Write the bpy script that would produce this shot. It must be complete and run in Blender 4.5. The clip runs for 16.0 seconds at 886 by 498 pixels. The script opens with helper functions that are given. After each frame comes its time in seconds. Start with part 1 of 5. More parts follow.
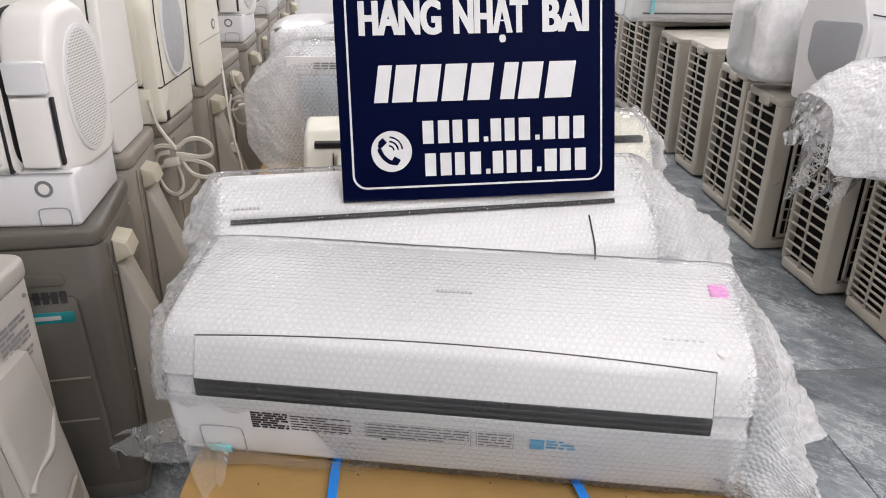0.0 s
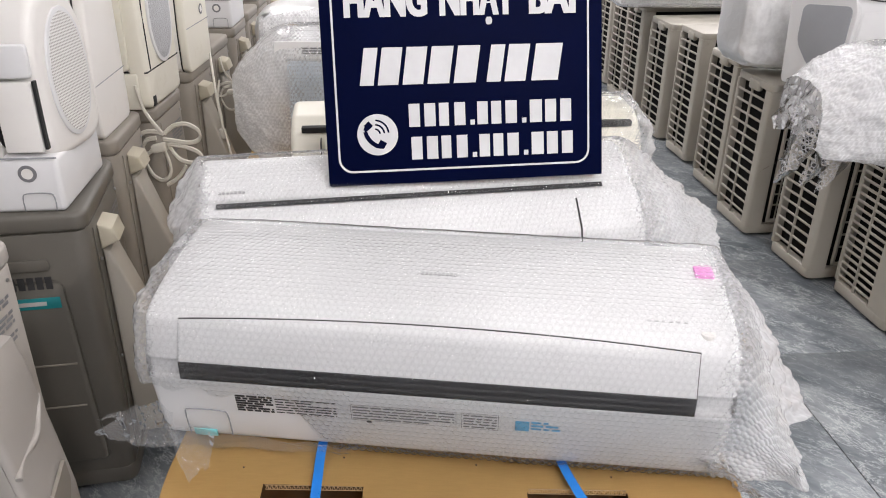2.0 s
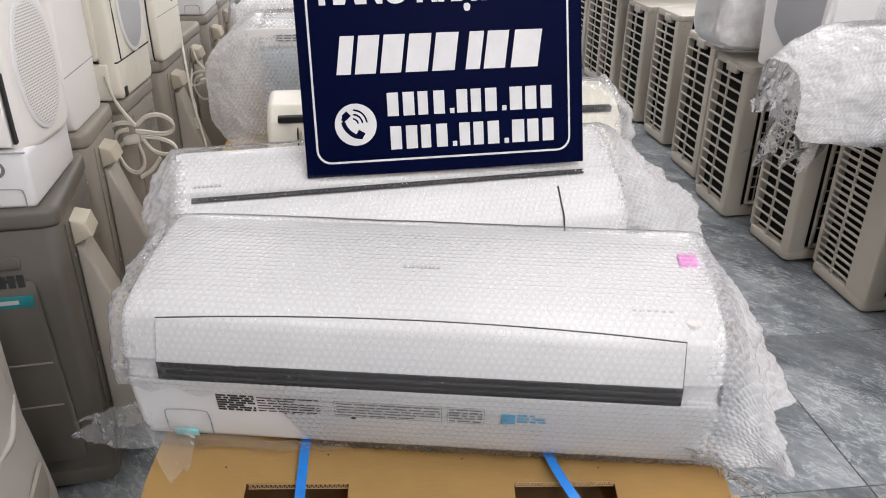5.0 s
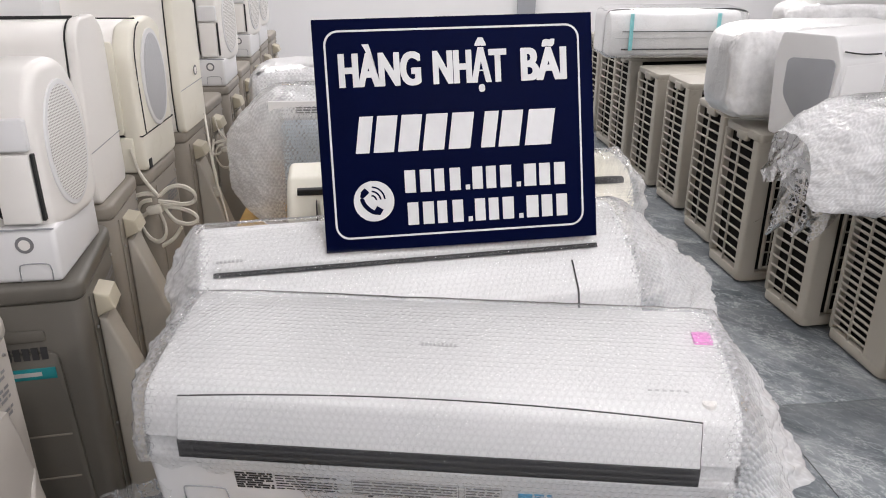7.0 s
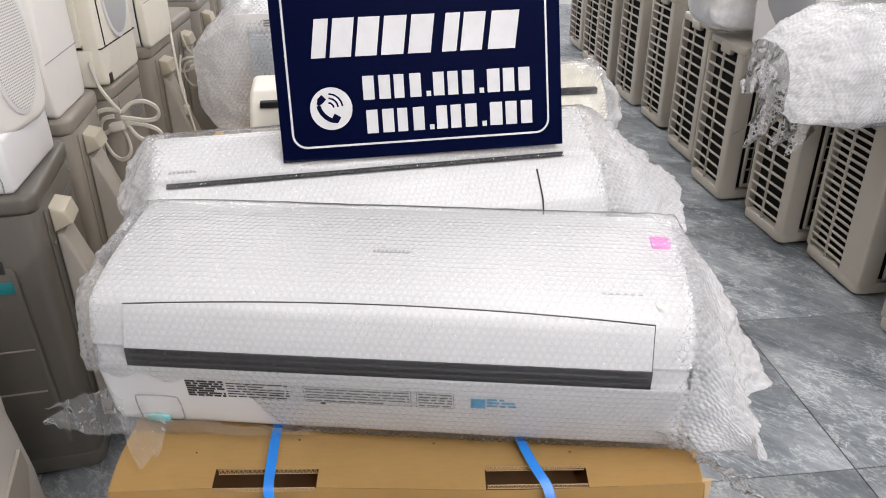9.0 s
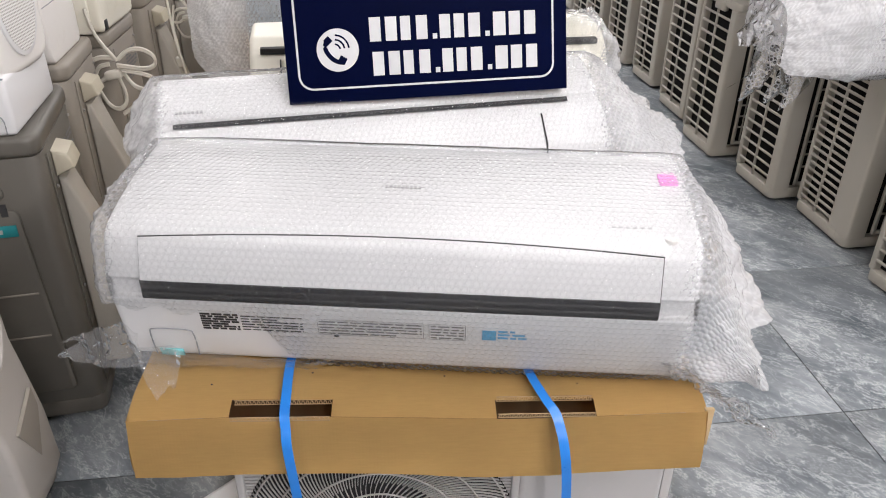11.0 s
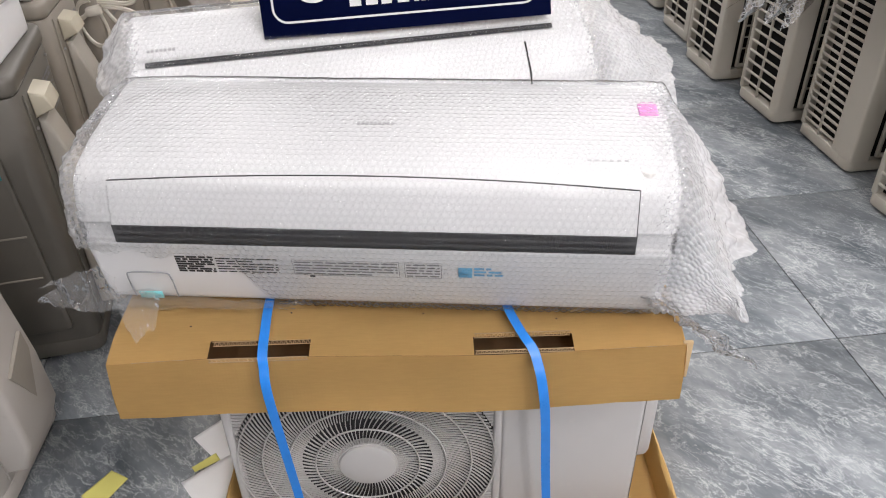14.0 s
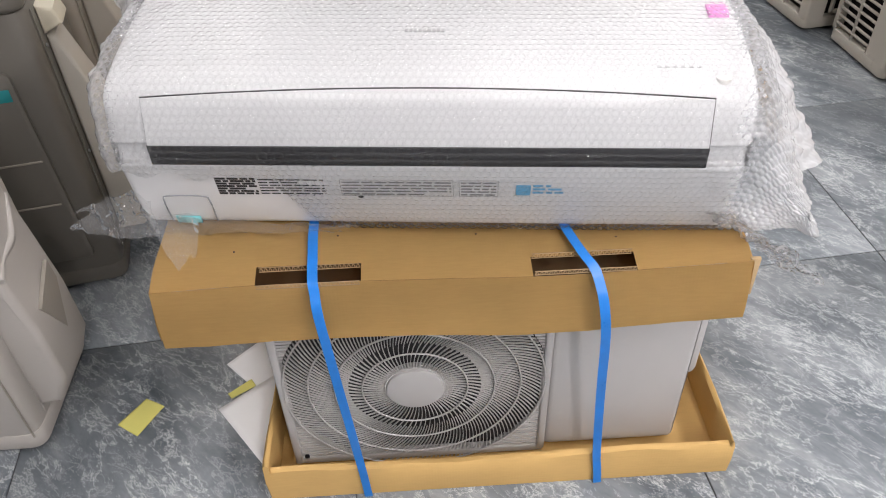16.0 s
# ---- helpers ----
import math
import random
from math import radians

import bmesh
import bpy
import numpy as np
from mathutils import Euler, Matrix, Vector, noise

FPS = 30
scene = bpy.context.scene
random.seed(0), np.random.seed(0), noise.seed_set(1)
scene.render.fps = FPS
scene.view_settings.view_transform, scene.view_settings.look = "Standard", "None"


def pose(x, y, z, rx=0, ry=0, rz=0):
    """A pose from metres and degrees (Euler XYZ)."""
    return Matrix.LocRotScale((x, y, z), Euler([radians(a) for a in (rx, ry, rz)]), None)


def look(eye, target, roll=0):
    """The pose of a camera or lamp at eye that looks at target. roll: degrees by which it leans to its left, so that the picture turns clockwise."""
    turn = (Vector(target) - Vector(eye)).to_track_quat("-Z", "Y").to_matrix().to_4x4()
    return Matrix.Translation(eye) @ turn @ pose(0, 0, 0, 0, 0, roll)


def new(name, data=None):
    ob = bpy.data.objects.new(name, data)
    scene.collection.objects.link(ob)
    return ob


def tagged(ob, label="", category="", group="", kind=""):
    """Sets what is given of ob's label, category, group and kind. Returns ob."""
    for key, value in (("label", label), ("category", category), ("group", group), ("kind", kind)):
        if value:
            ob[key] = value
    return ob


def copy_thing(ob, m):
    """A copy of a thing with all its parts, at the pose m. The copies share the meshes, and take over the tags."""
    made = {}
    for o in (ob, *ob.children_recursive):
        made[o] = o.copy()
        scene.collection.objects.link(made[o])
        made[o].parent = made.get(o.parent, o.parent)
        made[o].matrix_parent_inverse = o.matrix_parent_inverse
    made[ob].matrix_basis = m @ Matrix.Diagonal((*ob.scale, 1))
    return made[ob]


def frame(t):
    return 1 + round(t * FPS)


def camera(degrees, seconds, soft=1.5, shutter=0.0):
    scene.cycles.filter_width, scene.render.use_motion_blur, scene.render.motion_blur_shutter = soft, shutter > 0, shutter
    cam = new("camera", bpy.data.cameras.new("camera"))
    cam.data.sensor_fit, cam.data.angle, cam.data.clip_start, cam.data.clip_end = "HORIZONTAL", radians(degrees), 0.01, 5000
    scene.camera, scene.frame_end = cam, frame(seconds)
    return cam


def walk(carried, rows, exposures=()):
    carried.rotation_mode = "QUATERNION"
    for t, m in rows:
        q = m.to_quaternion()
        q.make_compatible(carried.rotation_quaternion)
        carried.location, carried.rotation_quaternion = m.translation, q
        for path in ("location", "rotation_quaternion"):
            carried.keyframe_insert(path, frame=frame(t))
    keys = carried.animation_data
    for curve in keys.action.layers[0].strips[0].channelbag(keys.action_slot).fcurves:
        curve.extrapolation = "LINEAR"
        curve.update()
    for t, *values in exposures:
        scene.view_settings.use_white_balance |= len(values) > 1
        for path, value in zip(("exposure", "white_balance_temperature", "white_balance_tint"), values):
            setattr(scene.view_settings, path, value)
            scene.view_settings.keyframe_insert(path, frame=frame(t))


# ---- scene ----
cam = camera(58.9, 16.0, soft=1.0)
PATH = [
    (0, (0.159, 0.034, 1.472), (-0.035, 1.832, 0.617), 0.7),
    (0.5, (0.149, 0.027, 1.475), (-0.068, 1.824, 0.627), 0.5),
    (1, (0.137, 0.021, 1.472), (-0.087, 1.818, 0.624), 0.3),
    (1.5, (0.161, 0.026, 1.474), (-0.045, 1.82, 0.615), 0.5),
    (2, (0.174, 0.035, 1.461), (-0.003, 1.822, 0.58), 0.7),
    (2.5, (0.177, 0.042, 1.454), (0.022, 1.822, 0.554), 0.8),
    (3, (0.179, 0.048, 1.452), (0.038, 1.82, 0.535), 0.8),
    (3.5, (0.185, 0.048, 1.463), (0.053, 1.814, 0.534), 0.8),
    (6, (0.157, 0.066, 1.463), (0.036, 1.865, 0.598), 0.4),
    (6.5, (0.163, 0.067, 1.496), (0.026, 1.89, 0.684), 0.1),
    (7, (0.162, 0.048, 1.507), (0.0, 1.881, 0.723), 0.0),
    (7.5, (0.142, 0.064, 1.477), (-0.016, 1.897, 0.694), 0.1),
    (8, (0.159, 0.066, 1.458), (0.005, 1.881, 0.633), 0.1),
    (8.5, (0.17, 0.075, 1.436), (0.025, 1.864, 0.556), 0.1),
    (9, (0.227, 0.07, 1.455), (0.088, 1.826, 0.509), -0.2),
    (11.5, (0.179, 0.022, 1.414), (0.096, 1.731, 0.378), 0.6),
    (12, (0.24, 0.035, 1.43), (0.147, 1.721, 0.36), -0.6),
    (12.5, (0.29, 0.059, 1.418), (0.177, 1.719, 0.308), -1.5),
    (13, (0.253, 0.059, 1.415), (0.126, 1.702, 0.281), -1.5),
    (13.5, (0.229, 0.052, 1.42), (0.099, 1.682, 0.268), -1.3),
    (14, (0.244, 0.051, 1.419), (0.122, 1.67, 0.251), -1.2),
    (14.5, (0.236, 0.047, 1.418), (0.128, 1.653, 0.23), -1.1),
    (15, (0.228, 0.044, 1.412), (0.126, 1.628, 0.195), -1.2),
    (15.5, (0.21, 0.048, 1.409), (0.107, 1.6, 0.151), -1.6),
    (16, (0.145, 0.095, 1.381), (0.043, 1.587, 0.053), -2.0),
]
# the clip's camera opens up a little as it tips down
EXPOSURES = ((0.0, -0.06), (3.5, 0.02), (6.5, -0.15), (8.0, -0.12), (9.0, 0.04), (11.5, 0.1), (16.0, 0.12))
walk(cam, [(t, look(eye, target, roll)) for t, eye, target, roll in PATH], EXPOSURES)

# ---- light ----
world = bpy.data.worlds.new("world")
scene.world = world
world.use_nodes = True
_wn = world.node_tree
_sky = _wn.nodes.new("ShaderNodeTexSky")
_sky.sky_type, _sky.sun_disc, _sky.sun_elevation, _sky.sun_rotation = "NISHITA", False, radians(50), radians(120)
_wn.links.new(_sky.outputs[0], _wn.nodes["Background"].inputs[0])
_wn.nodes["Background"].inputs[1].default_value = 0.05
LAMP_WATTS = 23.0
ROOM = pose(0, 0, 0, 0, 0, 11)          # the hall's own axes, turned against the camera's
CEILING = 3.3


def area(m, sx, sy, watts, colour=(1.0, 0.95, 0.955)):
    data = bpy.data.lights.new("tube_light", "AREA")
    data.shape, data.size, data.size_y, data.energy, data.color = "RECTANGLE", sx, sy, watts, colour
    ob = new("tube_light", data)
    ob.matrix_world = m
    return ob


# ---- materials ----
def nodes(name):
    m = bpy.data.materials.new(name)
    m.use_nodes = True
    t = m.node_tree
    b = t.nodes["Principled BSDF"]
    return m, t, b


def mapped(t, scale, what="Object"):
    c = t.nodes.new("ShaderNodeTexCoord")
    p = t.nodes.new("ShaderNodeMapping")
    p.inputs["Scale"].default_value = scale if isinstance(scale, tuple) else (scale,) * 3
    t.links.new(c.outputs[what], p.inputs[0])
    return p.outputs[0]


def noise_tex(t, vec, scale, detail=4.0, rough=0.6, distort=0.0):
    n = t.nodes.new("ShaderNodeTexNoise")
    n.inputs["Scale"].default_value, n.inputs["Detail"].default_value = scale, detail
    n.inputs["Roughness"].default_value, n.inputs["Distortion"].default_value = rough, distort
    t.links.new(vec, n.inputs["Vector"])
    return n.outputs["Fac"]


def ramp(t, fac, stops):
    r = t.nodes.new("ShaderNodeValToRGB")
    while len(r.color_ramp.elements) < len(stops):
        r.color_ramp.elements.new(0.5)
    for e, (at, c) in zip(r.color_ramp.elements, stops):
        e.position, e.color = at, (*c, 1)
    t.links.new(fac, r.inputs[0])
    return r.outputs[0]


def bump(t, b, height, strength, dist):
    n = t.nodes.new("ShaderNodeBump")
    n.inputs["Strength"].default_value, n.inputs["Distance"].default_value = strength, dist
    t.links.new(height, n.inputs["Height"])
    t.links.new(n.outputs[0], b.inputs["Normal"])


def shade(c, k):
    return tuple(min(1.0, max(0.0, v * k)) for v in c)


def plain(name, colour, rough=0.45, vary=0.07, big=4.0, fine=120.0, relief=0.0004, metal=0.0, dirt=None, spec=0.5):
    """Paint or plastic with a slow change of tone, fine grain, and worn or dirty patches."""
    m, t, b = nodes(name)
    vec = mapped(t, 1.0)
    slow = noise_tex(t, vec, big, 5.0)
    base = ramp(t, slow, [(0.3, shade(colour, 1 - vary)), (0.7, shade(colour, 1 + vary))])
    if dirt:
        spots = noise_tex(t, vec, big * 4.5, 8.0, 0.7, 0.4)
        mask = ramp(t, spots, [(0.6, (0, 0, 0)), (0.78, (0.6, 0.6, 0.6))])
        mix = t.nodes.new("ShaderNodeMix")
        mix.data_type = "RGBA"
        t.links.new(mask, mix.inputs[0])
        t.links.new(base, mix.inputs[6])
        mix.inputs[7].default_value = (*dirt, 1)
        base = mix.outputs[2]
    t.links.new(base, b.inputs["Base Color"])
    grain = noise_tex(t, vec, fine, 2.0)
    r = ramp(t, slow, [(0.2, (rough * 0.85,) * 3), (0.8, (min(1, rough * 1.15),) * 3)])
    t.links.new(r, b.inputs["Roughness"])
    b.inputs["Metallic"].default_value = metal
    b.inputs["Specular IOR Level"].default_value = spec
    if relief:
        bump(t, b, grain, 0.25, relief)
    return m


def film(name, haze, rough=0.16, wrinkle=0.0015, tint=(0.94, 0.945, 0.96), cells=0.0, rims=False, rim_haze=0.12):
    """Thin clear plastic: mostly see-through, a little milky on both sides, with a gloss that grows at a slant."""
    m, t, b = nodes(name)
    t.nodes.remove(b)
    vec = mapped(t, 1.0)
    h = noise_tex(t, vec, 22.0, 6.0, 0.62, 1.2)
    clear = t.nodes.new("ShaderNodeBsdfTransparent")
    clear.inputs[0].default_value = (0.985, 0.99, 0.99, 1)
    milky = noise_tex(t, vec, 9.0, 5.0, 0.6)
    amount = ramp(t, milky, [(0.3, (haze * 0.6,) * 3), (0.75, (min(1, haze * 1.5),) * 3)])
    ring = None
    if cells:
        v = t.nodes.new("ShaderNodeTexVoronoi")
        v.inputs["Scale"].default_value, v.inputs["Randomness"].default_value = cells, 0.15
        t.links.new(vec, v.inputs["Vector"])
        dome = ramp(t, v.outputs["Distance"], [(0.0, (1, 1, 1)), (0.36, (0.75, 0.75, 0.75)), (0.5, (0, 0, 0))])
        add = t.nodes.new("ShaderNodeMath")
        add.operation = "MULTIPLY_ADD"
        t.links.new(dome, add.inputs[0])
        add.inputs[1].default_value = 0.8
        t.links.new(h, add.inputs[2])
        h = add.outputs[0]
        ring = ramp(t, v.outputs["Distance"], [(0.3, (0, 0, 0)), (0.46, (1, 1, 1)), (0.58, (0.2, 0.2, 0.2))])
    if rims:
        at = t.nodes.new("ShaderNodeAttribute")
        at.attribute_name = "rim"
        ring = at.outputs["Fac"]
    if ring is not None:
        # the welded rims of the bubbles are thicker, milkier and pass less light
        more = t.nodes.new("ShaderNodeMath")
        more.operation, more.use_clamp = "MULTIPLY_ADD", True
        t.links.new(ring, more.inputs[0])
        more.inputs[1].default_value = rim_haze
        t.links.new(amount, more.inputs[2])
        amount = more.outputs[0]
        if rims:
            # folded layers lie over one another towards the ends
            fo = t.nodes.new("ShaderNodeAttribute")
            fo.attribute_name = "fold"
            thick = t.nodes.new("ShaderNodeMath")
            thick.operation, thick.use_clamp = "MULTIPLY_ADD", True
            t.links.new(fo.outputs["Fac"], thick.inputs[0])
            thick.inputs[1].default_value = 0.55
            t.links.new(amount, thick.inputs[2])
            amount = thick.outputs[0]
        t.links.new(ramp(t, ring, [(0.0, (0.985, 0.99, 0.99)), (1.0, (0.965, 0.968, 0.97))]), clear.inputs[0])
    rel = t.nodes.new("ShaderNodeBump")
    rel.inputs["Strength"].default_value, rel.inputs["Distance"].default_value = 0.9, wrinkle
    t.links.new(h, rel.inputs["Height"])
    front = t.nodes.new("ShaderNodeBsdfDiffuse")
    back = t.nodes.new("ShaderNodeBsdfTranslucent")
    for n in (front, back):
        n.inputs[0].default_value = (*tint, 1)
        t.links.new(rel.outputs[0], n.inputs["Normal"])
    milk = t.nodes.new("ShaderNodeMixShader")
    milk.inputs[0].default_value = 0.35
    t.links.new(front.outputs[0], milk.inputs[1])
    t.links.new(back.outputs[0], milk.inputs[2])
    mix = t.nodes.new("ShaderNodeMixShader")
    t.links.new(amount, mix.inputs[0])
    t.links.new(clear.outputs[0], mix.inputs[1])
    t.links.new(milk.outputs[0], mix.inputs[2])
    gloss = t.nodes.new("ShaderNodeBsdfGlossy")
    gloss.inputs["Roughness"].default_value = rough
    t.links.new(rel.outputs[0], gloss.inputs["Normal"])
    fres = t.nodes.new("ShaderNodeFresnel")
    fres.inputs["IOR"].default_value = 1.3
    mix2 = t.nodes.new("ShaderNodeMixShader")
    t.links.new(fres.outputs[0], mix2.inputs[0])
    t.links.new(mix.outputs[0], mix2.inputs[1])
    t.links.new(gloss.outputs[0], mix2.inputs[2])
    t.links.new(mix2.outputs[0], t.nodes["Material Output"].inputs["Surface"])
    return m


def marble(name):
    """Blue-grey polished tile with pale veins and clouds, each tile shifted by its own number."""
    m, t, b = nodes(name)
    c = t.nodes.new("ShaderNodeTexCoord")
    info = t.nodes.new("ShaderNodeObjectInfo")
    mul = t.nodes.new("ShaderNodeMath")
    mul.operation = "MULTIPLY"
    mul.inputs[1].default_value = 37.0
    t.links.new(info.outputs["Random"], mul.inputs[0])
    add = t.nodes.new("ShaderNodeVectorMath")
    t.links.new(c.outputs["Object"], add.inputs[0])
    t.links.new(mul.outputs[0], add.inputs[1])
    vec = add.outputs[0]
    turn_ = t.nodes.new("ShaderNodeMapping")
    turn_.inputs["Rotation"].default_value = (0, 0, 0.85)
    t.links.new(vec, turn_.inputs[0])
    str_ = t.nodes.new("ShaderNodeMapping")
    str_.inputs["Scale"].default_value = (1.0, 2.1, 1.0)
    t.links.new(turn_.outputs[0], str_.inputs[0])
    vec = str_.outputs[0]
    cloud = noise_tex(t, vec, 2.4, 10.0, 0.7, 0.25)
    base = ramp(t, cloud, [(0.3, (0.065, 0.08, 0.095)), (0.5, (0.18, 0.2, 0.217)), (0.7, (0.37, 0.395, 0.41))])
    warp = noise_tex(t, vec, 3.0, 10.0, 0.74, 0.3)
    vein = ramp(t, warp, [(0.484, (0, 0, 0)), (0.5, (0.7, 0.7, 0.7)), (0.508, (0, 0, 0))])
    fine = noise_tex(t, vec, 9.0, 10.0, 0.75, 0.3)
    vein2 = ramp(t, fine, [(0.486, (0, 0, 0)), (0.5, (0.5, 0.5, 0.5)), (0.508, (0, 0, 0))])
    scr = t.nodes.new("ShaderNodeMix")
    scr.data_type, scr.blend_type = "RGBA", "ADD"
    scr.inputs[0].default_value = 1.0
    t.links.new(vein, scr.inputs[6])
    t.links.new(vein2, scr.inputs[7])
    mix = t.nodes.new("ShaderNodeMix")
    mix.data_type = "RGBA"
    t.links.new(scr.outputs[2], mix.inputs[0])
    t.links.new(base, mix.inputs[6])
    mix.inputs[7].default_value = (0.62, 0.65, 0.66, 1)
    dust = noise_tex(t, vec, 240.0, 3.0, 0.7)
    spots = ramp(t, dust, [(0.74, (0, 0, 0)), (0.78, (0.5, 0.5, 0.5))])
    mix2 = t.nodes.new("ShaderNodeMix")
    mix2.data_type = "RGBA"
    t.links.new(spots, mix2.inputs[0])
    t.links.new(mix.outputs[2], mix2.inputs[6])
    mix2.inputs[7].default_value = (0.4, 0.4, 0.39, 1)
    t.links.new(mix2.outputs[2], b.inputs["Base Color"])
    r = ramp(t, cloud, [(0.2, (0.3, 0.3, 0.3)), (0.8, (0.45, 0.45, 0.45))])
    t.links.new(r, b.inputs["Roughness"])
    b.inputs["Specular IOR Level"].default_value = 0.4
    bump(t, b, fine, 0.1, 0.0008)
    return m


def holes(name, colour, pitch, dark=(0.05, 0.045, 0.04), depth=0.35):
    """A moulded grille of small round holes in rows."""
    m, t, b = nodes(name)
    sep = t.nodes.new("ShaderNodeSeparateXYZ")
    com = t.nodes.new("ShaderNodeCombineXYZ")
    t.links.new(mapped(t, 1.0 / pitch), sep.inputs[0])
    t.links.new(sep.outputs[1], com.inputs[0])
    t.links.new(sep.outputs[2], com.inputs[1])
    vec = com.outputs[0]
    v = t.nodes.new("ShaderNodeTexVoronoi")
    v.voronoi_dimensions = "2D"
    v.inputs["Scale"].default_value, v.inputs["Randomness"].default_value = 1.0, 0.0
    t.links.new(vec, v.inputs["Vector"])
    col = ramp(t, v.outputs["Distance"], [(depth - 0.06, dark), (depth + 0.06, colour)])
    t.links.new(col, b.inputs["Base Color"])
    b.inputs["Roughness"].default_value = 0.5
    bump(t, b, v.outputs["Distance"], 0.6, 0.001)
    return m


def card(name, colour):
    """Corrugated cardboard: faint flutes, fibres and scuffs."""
    m, t, b = nodes(name)
    vec = mapped(t, 1.0)
    slow = noise_tex(t, vec, 3.0, 6.0, 0.6)
    fib = noise_tex(t, mapped(t, (30, 260, 260)), 1.0, 5.0, 0.7)
    base = ramp(t, slow, [(0.3, shade(colour, 0.9)), (0.7, shade(colour, 1.07))])
    grain = ramp(t, fib, [(0.3, (0.93, 0.93, 0.93)), (0.7, (1, 1, 1))])
    mix = t.nodes.new("ShaderNodeMix")
    mix.data_type, mix.blend_type = "RGBA", "MULTIPLY"
    mix.inputs[0].default_value = 1.0
    t.links.new(base, mix.inputs[6])
    t.links.new(grain, mix.inputs[7])
    t.links.new(mix.outputs[2], b.inputs["Base Color"])
    b.inputs["Roughness"].default_value = 0.72
    b.inputs["Specular IOR Level"].default_value = 0.25
    w = t.nodes.new("ShaderNodeTexWave")
    w.inputs["Scale"].default_value, w.inputs["Distortion"].default_value = 55.0, 0.4
    t.links.new(vec, w.inputs["Vector"])
    add = t.nodes.new("ShaderNodeMath")
    add.operation = "MULTIPLY_ADD"
    t.links.new(fib, add.inputs[0])
    add.inputs[1].default_value = 0.8
    t.links.new(w.outputs["Fac"], add.inputs[2])
    bump(t, b, add.outputs[0], 0.05, 0.0006)
    return m


WHITE = plain("white_plastic", (0.72, 0.72, 0.725), 0.32, 0.025, 3.0)
WARM_WHITE = plain("warm_white_plastic", (0.8, 0.78, 0.75), 0.35, 0.03, 3.0, dirt=(0.7, 0.67, 0.62))
CREAM = plain("yellowed_plastic", (0.76, 0.735, 0.64), 0.38, 0.04, 2.5, dirt=(0.6, 0.56, 0.45))
HANDLE = plain("yellowed_cover", (0.5, 0.46, 0.36), 0.45, 0.06, 4.0, dirt=(0.45, 0.4, 0.3))
BEIGE = plain("beige_paint", (0.42, 0.395, 0.345), 0.42, 0.05, 3.0, dirt=(0.27, 0.25, 0.21))
TAUPE = plain("taupe_paint", (0.27, 0.245, 0.21), 0.42, 0.05, 3.0, dirt=(0.2, 0.18, 0.15))
# taupe darkened by the shade that the pressed-front unit stands in
TAUPE_SHADED = plain("shaded_taupe_paint", (0.115, 0.107, 0.092), 0.42, 0.06, 3.0, dirt=(0.085, 0.078, 0.066))
PALE = plain("pale_grey_paint", (0.44, 0.43, 0.42), 0.4, 0.04, 3.0, dirt=(0.5, 0.48, 0.45))
STONE = plain("stone_grey_paint", (0.4, 0.375, 0.345), 0.42, 0.05, 3.0, dirt=(0.3, 0.28, 0.25))
GREY_PLASTIC = plain("grey_plastic", (0.33, 0.34, 0.36), 0.5, 0.05, 5.0)
SILVER = plain("silver_strip", (0.6, 0.64, 0.7), 0.25, 0.04, 4.0, metal=0.3)
# black parts and gaps; also the painted shade of fan guard and finger recess
BLACK = plain("black_parts_and_shade", (0.012, 0.012, 0.013), 0.7, 0.2, 10.0)
CHARCOAL = plain("charcoal_plastic", (0.014, 0.014, 0.016), 0.6, 0.15, 10.0, spec=0.2)
# coil fins with the shade behind the grid put into their colour
FINS_SHADED = plain("coil_fins_shaded", (0.008, 0.0075, 0.007), 0.8, 0.25, 6.0, 300.0, 0.002, spec=0.2)
INK = plain("black_ink", (0.03, 0.03, 0.032), 0.6, 0.1, 30.0, relief=0)
FAINT_INK = plain("faint_ink", (0.5, 0.5, 0.51), 0.6, 0.1, 30.0, relief=0)
GREY_INK = plain("grey_ink", (0.2, 0.2, 0.21), 0.6, 0.1, 30.0, relief=0)
PAPER = plain("white_paper", (0.8, 0.8, 0.8), 0.7, 0.03, 8.0)
YELLOW = plain("yellow_paper", (0.62, 0.58, 0.16), 0.75, 0.06, 8.0)
TEAL = plain("teal_print", (0.01, 0.2, 0.22), 0.5, 0.06, 20.0, relief=0)
CYAN = plain("cyan_tape", (0.2, 0.62, 0.66), 0.35, 0.08, 20.0)
BLUE_PRINT = plain("blue_print", (0.12, 0.42, 0.68), 0.5, 0.08, 20.0, relief=0)
PINK = plain("pink_sticker", (0.9, 0.3, 0.72), 0.5, 0.05, 20.0)
NAVY = plain("navy_sign_face", (0.001, 0.0028, 0.0225), 0.55, 0.12, 6.0, relief=0.0001, spec=0.03)
SIGN_WHITE = plain("white_vinyl", (0.63, 0.63, 0.64), 0.4, 0.05, 25.0, relief=0, dirt=(0.52, 0.52, 0.54))
WOOD = plain("raw_board_edge", (0.3, 0.2, 0.12), 0.7, 0.15, 20.0)
CARD = card("cardboard", (0.62, 0.4, 0.15))
CARD_EDGE = card("cardboard_torn_edge", (0.5, 0.36, 0.2))
# cardboard darkened to stand for the shade inside the hand holes
HOLE_SHADE = card("hole_shade_board", (0.1, 0.065, 0.034))
STRAP = plain("blue_strap", (0.015, 0.19, 0.62), 0.3, 0.08, 30.0, 400.0)
CORD = plain("cream_cord", (0.66, 0.63, 0.56), 0.45, 0.06, 12.0)
METAL = plain("zinc_screw", (0.4, 0.4, 0.4), 0.35, 0.1, 50.0, metal=0.8)
